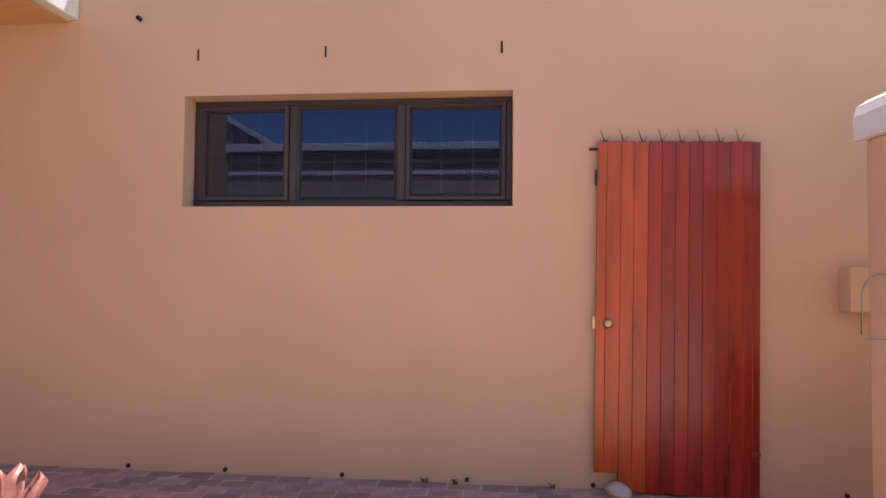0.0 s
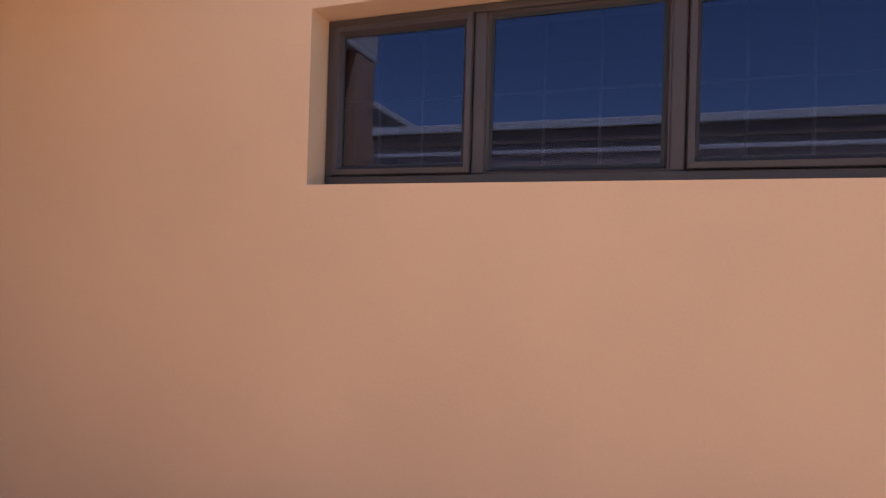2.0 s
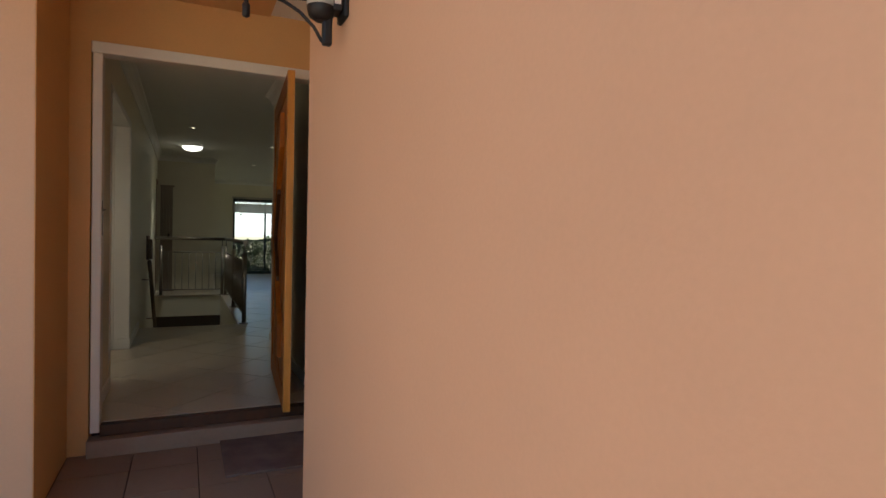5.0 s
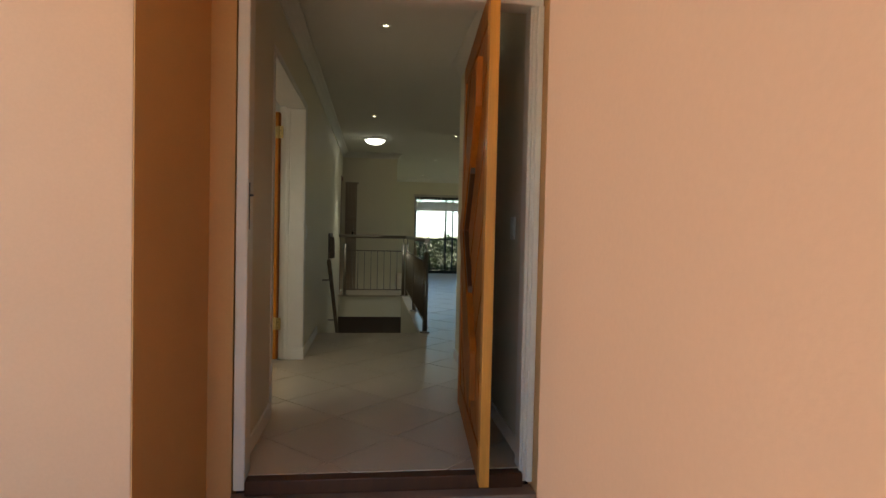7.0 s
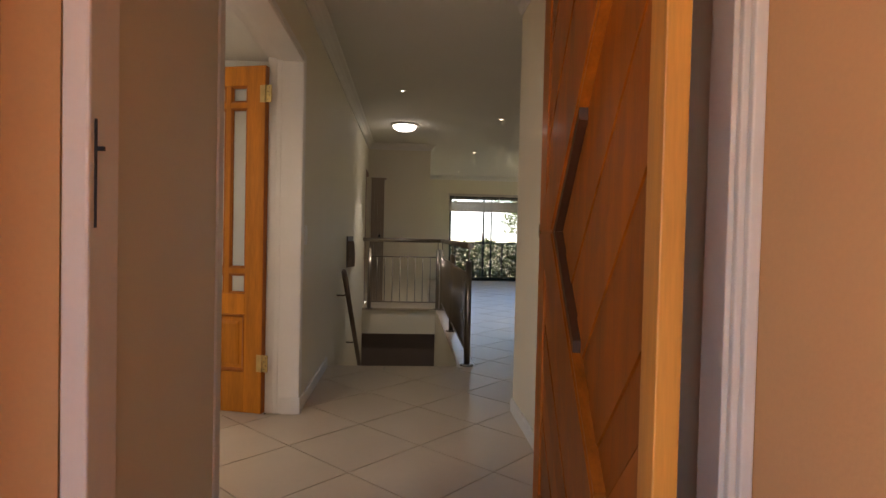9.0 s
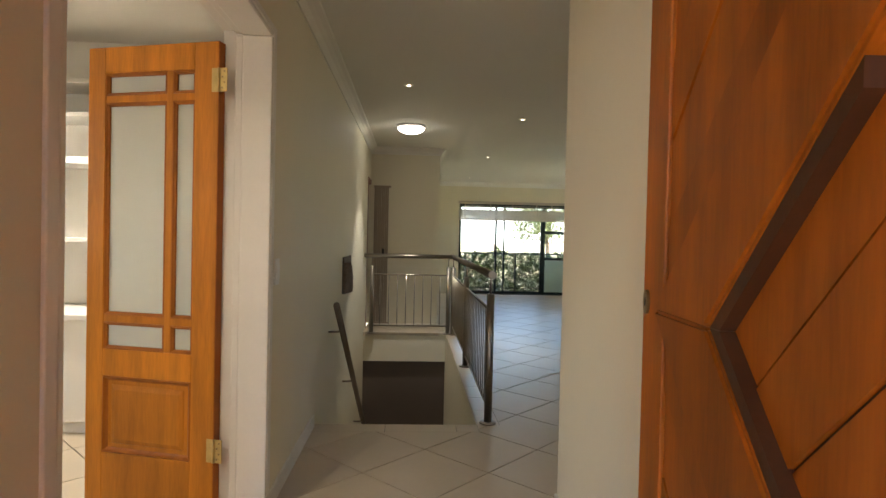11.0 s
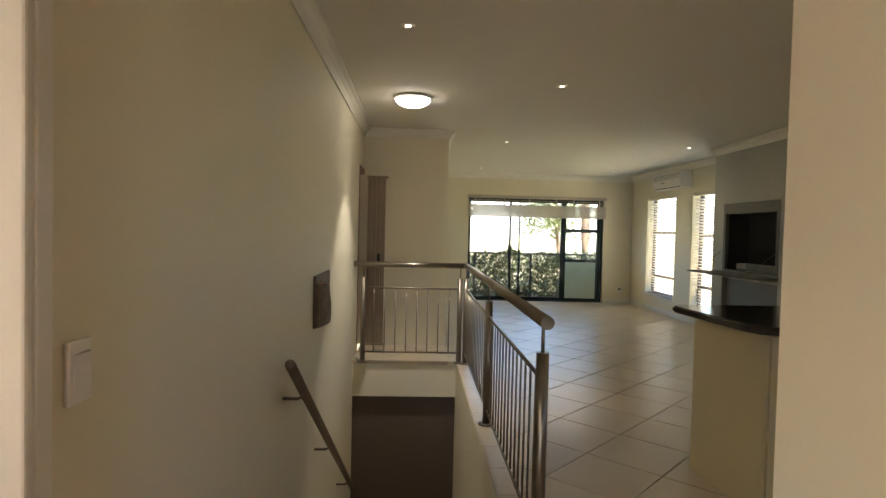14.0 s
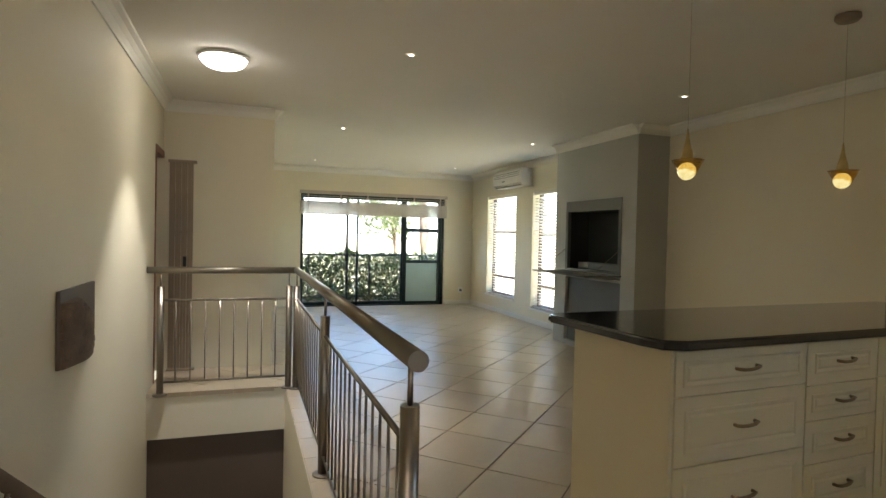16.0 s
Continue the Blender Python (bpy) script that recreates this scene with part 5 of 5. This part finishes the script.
def sliding_door():
    o = thing("window_4", (XF, FY0, 0), "dark green framed glazed sliding door to the balcony", "sliding door", kind="structure")
    W, Hh, x = FY1 - FY0, FZ, -0.14
    bm = bmesh.new()
    box(bm, x, 0, -0.03, x + 0.09, 0.02, Hh), box(bm, x, W - 0.05, -0.03, x + 0.09, W, Hh), box(bm, x, 0.02, Hh - 0.05, x + 0.09, W - 0.05, Hh), box(bm, x, 0.02, -0.05, x + 0.09, W - 0.05, 0.012)
    part("door_frame", bm, M_GREENALU, o)
    for k, (a, b, dx) in enumerate(((0.02, 0.87, 0.0), (0.84, 1.06, 0.03), (1.03, 1.93, 0.0))):
        t = 0.035
        bm = bmesh.new()
        box(bm, x + dx, a, 0.012, x + dx + 0.03, a + t, Hh - 0.05), box(bm, x + dx, b - t, 0.012, x + dx + 0.03, b, Hh - 0.05), box(bm, x + dx, a + t, 0.012, x + dx + 0.03, b - t, 0.07), box(bm, x + dx, a + t, Hh - 0.1, x + dx + 0.03, b - t, Hh - 0.05)
        s = part("sliding_leaf", bm, M_GREENALU, o)
        p = part("pane", B(x + dx + 0.012, a + t, 0.07, x + dx + 0.018, b - t, Hh - 0.1), M_GLASS, s)
    part("pull", B(x + 0.03, 0.82, 0.85, x + 0.055, 0.85, 1.15, bev=0.003), M_BLACK, o)
    a, b, t = 1.93, W - 0.05, 0.06
    bm = bmesh.new()
    box(bm, x, a, 0.012, x + 0.05, a + 0.07, Hh - 0.05), box(bm, x, b - t, 0.012, x + 0.05, b, Hh - 0.05)
    for z, h in ((0.012, 0.05), (0.80, 0.06), (1.40, 0.07), (Hh - 0.1, 0.05)):
        box(bm, x, a + 0.07, z, x + 0.05, b - t, z + h)
    f = part("side_light", bm, M_GREENALU, o)
    for z0, z1, m in ((0.062, 0.80, M_FROSTGREEN), (0.86, 1.40, M_GLASS), (1.47, Hh - 0.1, M_GLASS)):
        p = part("pane", B(x + 0.02, a + 0.07, z0, x + 0.026, b - t, z1), m, f, "frosted lower pane" if z0 < 0.1 else "")
    bl = thing("wooden_blind", (XF, FY0, 0), "taupe slatted blind drawn up over the sliding door", "blind")
    part("head_rail", B(0.004, -0.03, Hh - 0.03, 0.06, W + 0.03, Hh + 0.03, bev=0.003), M_BLINDWOOD, bl)
    for k in range(3):
        part("slat", B(0.006, -0.02, Hh - 0.065 - 0.032 * k, 0.054, W + 0.02, Hh - 0.072 - 0.032 * k), M_BLINDWOOD, bl)
    for k in range(17):
        part("slat", B(0.006, -0.02, Hh - 0.375 + 0.013 * k, 0.054, W + 0.02, Hh - 0.365 + 0.013 * k), M_BLINDWOOD, bl)
    part("bottom_rail", B(0.006, -0.02, Hh - 0.397, 0.056, W + 0.02, Hh - 0.377, bev=0.003), M_BLINDWOOD, bl)
    for y in (0.12, 0.7, 1.2, 1.75, 2.1, W - 0.12):
        part("tape", B(0.057, y - 0.012, Hh - 0.39, 0.059, y + 0.012, Hh - 0.03), M_BLINDWOOD, bl)


sliding_door()
sk = thing("wall_socket", (XF, 6.12, 0.28), "white wall socket with a cable", "socket")
part("plate", B(0.001, -0.05, -0.05, 0.012, 0.05, 0.05, bev=0.003), M_PLASTIC, sk)
part("plug", B(0.012, -0.02, -0.02, 0.05, 0.02, 0.02, bev=0.004), M_GREYDARK, sk)
bm = bmesh.new()
pipe(bm, [(XF + 0.04, 6.12, 0.26), (XF + 0.05, 6.11, 0.1), (XF + 0.08, 6.05, 0.008), (XF + 0.2, 5.85, 0.006), (XF + 0.35, 5.7, 0.006), (XF + 0.3, 5.9, 0.006), (XF + 0.5, 6.1, 0.006), (XF + 0.8, 6.18, 0.006)], 0.005)
solo("floor_cable", bm, M_PLASTIC, "loose white cable on the floor by the wall", "cable")

# ---- outside the far windows ----
structure("balcony", B(-19.4, 1.0, -0.3, XF - 0.25, 7.5, -0.06), M_PORCHTILE, "tiled balcony beyond the sliding door", "floor")
fe = thing("balcony_railing", (-18.55, 2.0, -0.06), "dark metal balcony railing before the hedge", "railing")
part("top_rail", B(-0.02, 0, 0.95, 0.02, 5.2, 0.99), M_GREENALU, fe)
part("bottom_rail", B(-0.015, 0, 0.1, 0.015, 5.2, 0.13), M_GREENALU, fe)
for k in range(5):
    part("post", B(-0.02, 1.25 * k + 0.02, 0, 0.02, 1.25 * k + 0.06, 0.95), M_GREENALU, fe)


def leaves(name, pts, size, material, seed):
    """Many small folded leaves at the given places, as one mesh."""
    rnd = random.Random(seed)
    vs, fs = [], []
    for p in pts:
        q = Euler((rnd.uniform(-1.2, 1.2), rnd.uniform(-1.2, 1.2), rnd.uniform(0, 6.28))).to_matrix()
        s = size * rnd.uniform(0.6, 1.3)
        b = len(vs)
        for x, y, z in ((-1, 0, 0), (0, -0.45, 0.12), (1, 0, 0), (0, 0.45, 0.12)):
            vs.append(tuple(Vector(p) + q @ Vector((x * s, y * s, z * s))))
        fs += [(b, b + 1, b + 2), (b, b + 2, b + 3)]
    me = bpy.data.meshes.new(name)
    me.from_pydata(vs, [], fs)
    me.materials.append(material)
    return me


def hedge(x, y0, y1, z1, n, seed):
    rnd = random.Random(seed)
    h = thing("hedge", (x, y0, -0.3), "dense green leafy hedge beyond the balcony railing", "hedge")
    pts = []
    while len(pts) < n:
        y, z, dx = rnd.uniform(0, y1 - y0), rnd.uniform(0, z1 + 0.55), rnd.gauss(0, 0.22)
        top = z1 + 0.3 + 0.14 * noise.noise((y * 2.3, seed, 0)) + 0.08 * noise.noise((y * 9, seed, 3))
        if z < top:
            pts.append((dx, y, z))
    leaf = new("foliage", leaves("foliage", pts, 0.036, M_LEAF, seed))
    leaf.parent = h
    tagged(leaf, "", kind="stuff")
    for k in range(9):
        y = (y1 - y0) * (k + 0.5) / 9
        part("stem", tube(bmesh.new(), (0, y, 0), (rnd.uniform(-.1, .1), y + rnd.uniform(-.2, .2), z1), 0.018, 7, 0.006), M_BARK, h)


hedge(-18.95, 2.2, 6.9, 0.93, 34000, 5)


def tree(x, y, ht, spread, n, seed):
    rnd = random.Random(seed)
    t = thing("tree", (x, y, ZG), "open-crowned tree with pale green leaves", "tree", "trees beyond the house")
    bm = bmesh.new()
    pipe(bm, [(0, 0, 0), (0.05, 0.03, ht * 0.2), (0.0, -0.06, ht * 0.42), (0.1, 0.05, ht * 0.66)], 0.11 + ht * 0.006, 9)
    pts = []
    for k in range(16):
        a, z0 = rnd.uniform(0, 6.28), ht * rnd.uniform(0.28, 0.64)
        L = spread * rnd.uniform(0.5, 1.0)
        tip = Vector((math.cos(a) * L, math.sin(a) * L, z0 + ht * rnd.uniform(0.1, 0.36)))
        mid = Vector((math.cos(a) * L * 0.45, math.sin(a) * L * 0.45, z0 + (tip.z - z0) * 0.6))
        tube(bm, (0.03, 0, z0), mid, 0.045, 6, 0.028), tube(bm, mid, tip, 0.028, 6, 0.008)
        for j in range(n // 16):
            c = mid.lerp(tip, rnd.uniform(0.1, 1.15))
            pts.append((c.x + rnd.gauss(0, spread * 0.13), c.y + rnd.gauss(0, spread * 0.13), c.z + rnd.gauss(0, spread * 0.1)))
        for j in range(3):
            e = mid.lerp(tip, rnd.uniform(0.2, 0.9))
            tube(bm, e, e + Vector((rnd.uniform(-.5, .5), rnd.uniform(-.5, .5), rnd.uniform(0, .6))), 0.012, 5, 0.004)
    part("trunk", bm, M_BARK, t)
    c = new("crown", leaves("crown", pts, 0.10, M_TREELEAF, seed))
    c.parent = t


for k, (x, y, ht, sp, n) in enumerate([(-24, 7.35, 8.5, 2.2, 1600), (-31, 2.0, 4.2, 2.4, 2600), (-36, 9.5, 4.6, 2.8, 3000), (-42, -2, 4.5, 3.0, 3000), (-23.0, 16.5, 4.5, 2.4, 3000), (-30.5, 22, 5.5, 2.6, 3000)]):
    tree(x, y, ht, sp, n, 20 + k)

bm = bmesh.new()
NX = 40
ridge = []
for i in range(NX + 1):
    y = -500 + 1000 * i / NX
    h = 16 + 14 * noise.noise((y * 0.006, 1.3, 0)) + 4 * noise.noise((y * 0.03, 2.3, 0))
    ridge.append([bm.verts.new((-330, y, ZG - 1)), bm.verts.new((-400, y, h * 0.6)), bm.verts.new((-480, y, h))])
for a, b in zip(ridge, ridge[1:]):
    for j in range(2):
        f = bm.faces.new((a[j], b[j], b[j + 1], a[j + 1]))
        f.smooth = True
structure("backdrop", bm, M_HILL, "hazy low hills on the horizon", "hills")

# ---- tiles and pavers, piece by piece ----
HD = 0.3335                     # half a tile's diagonal
OX, OY = -6.46, 2.09
J = 0.0034
full = None


def tile_mesh(polys):
    bm = bmesh.new()
    for p in polys:
        prism(bm, p, -0.006, 0.0)
    return mesh_of("tile", bm, M_TILE)


D = HD - J * 1.6
for i in range(-34, 7):
    for j in range(-13, 14):
        if (i + j) % 2 == 0:
            continue
        cx, cy = OX + i * HD, OY + j * HD
        dia = [(cx - D, cy), (cx, cy - D), (cx + D, cy), (cx, cy + D)]
        polys = [q for r in RECTS if len(q := clip(dia, *r)) > 2]
        if not polys:
            continue
        if len(polys) == 1 and len(polys[0]) == 4 and abs(polys[0][0][0] - dia[0][0]) < 1e-6 and abs(polys[0][2][0] - dia[2][0]) < 1e-6:
            if full is None:
                full = tile_mesh([[(x - cx, y - cy) for x, y in dia]])
            o = new("tile", full)
        else:
            o = new("tile", tile_mesh([[(x - cx, y - cy) for x, y in q] for q in polys]))
        o.location, o.parent = (cx, cy, 0), floor
# straight border tiles along the stair opening
n = 11
for k in range(n):
    x0 = VX0 + (VX1 - VX0) * k / n
    o = new("border_tile", mesh_of("border_tile", B(0.0015, 0, -0.006, (VX1 - VX0) / n - 0.0015, 0.147, 0.0), M_TILE))
    o.location, o.parent = (x0, VY1, 0), floor
for y0, y1 in ((YL, 1.84), (1.84, 2.305), (2.305, VY1)):
    o = new("border_tile", mesh_of("border_tile", B(-0.012, 0.0015, -0.03, 0.132, y1 - y0 - 0.0015, 0.0, bev=0.002), M_TILE))
    o.location, o.parent = (VX1, y0, 0), floor
for y0, y1 in ((YL, 1.70), (1.70, 2.03), (2.03, 2.36)):
    o = new("border_tile", mesh_of("border_tile", B(-0.16, 0.0015, -0.03, 0.014, y1 - y0 - 0.0015, 0.008, bev=0.003), M_TILE))
    o.location, o.parent = (VX0, y0, 0), floor
# porch tiles
PW = 0.335
me = mesh_of("porch_tile", B(0.003, 0.003, -0.012, PW - 0.003, PW - 0.003, 0.0), M_PORCHTILE)
for i in range(4):
    for j in range(5):
        x0, y0 = -4.615 + i * PW, 1.262 + j * PW
        if y0 + PW > 2.70:
            m2 = mesh_of("porch_tile", B(0.003, 0.003, -0.012, PW - 0.003, 2.695 - y0, 0.0), M_PORCHTILE)
        else:
            m2 = me
        if y0 < 2.6:
            o = new("porch_tile", m2)
            o.location, o.parent = (x0, y0, ZP), porch
# clay pavers along the wall foot
me = mesh_of("paver", B(0.003, 0.003, 0, 0.197, 0.097, 0.05, bev=0.005), M_PAVER)
rnd = random.Random(11)
for j in range(11):
    for i in range(25):
        o = new("paver", me)
        o.location = (-1.95 + i * 0.2 + (0.1 if j % 2 else 0), YW - 0.1 * (j + 1), ZG - 0.043 + rnd.uniform(-0.003, 0.003))
        o.rotation_euler = (rnd.uniform(-.01, .01), rnd.uniform(-.01, .01), 0)
        o.parent = pavement
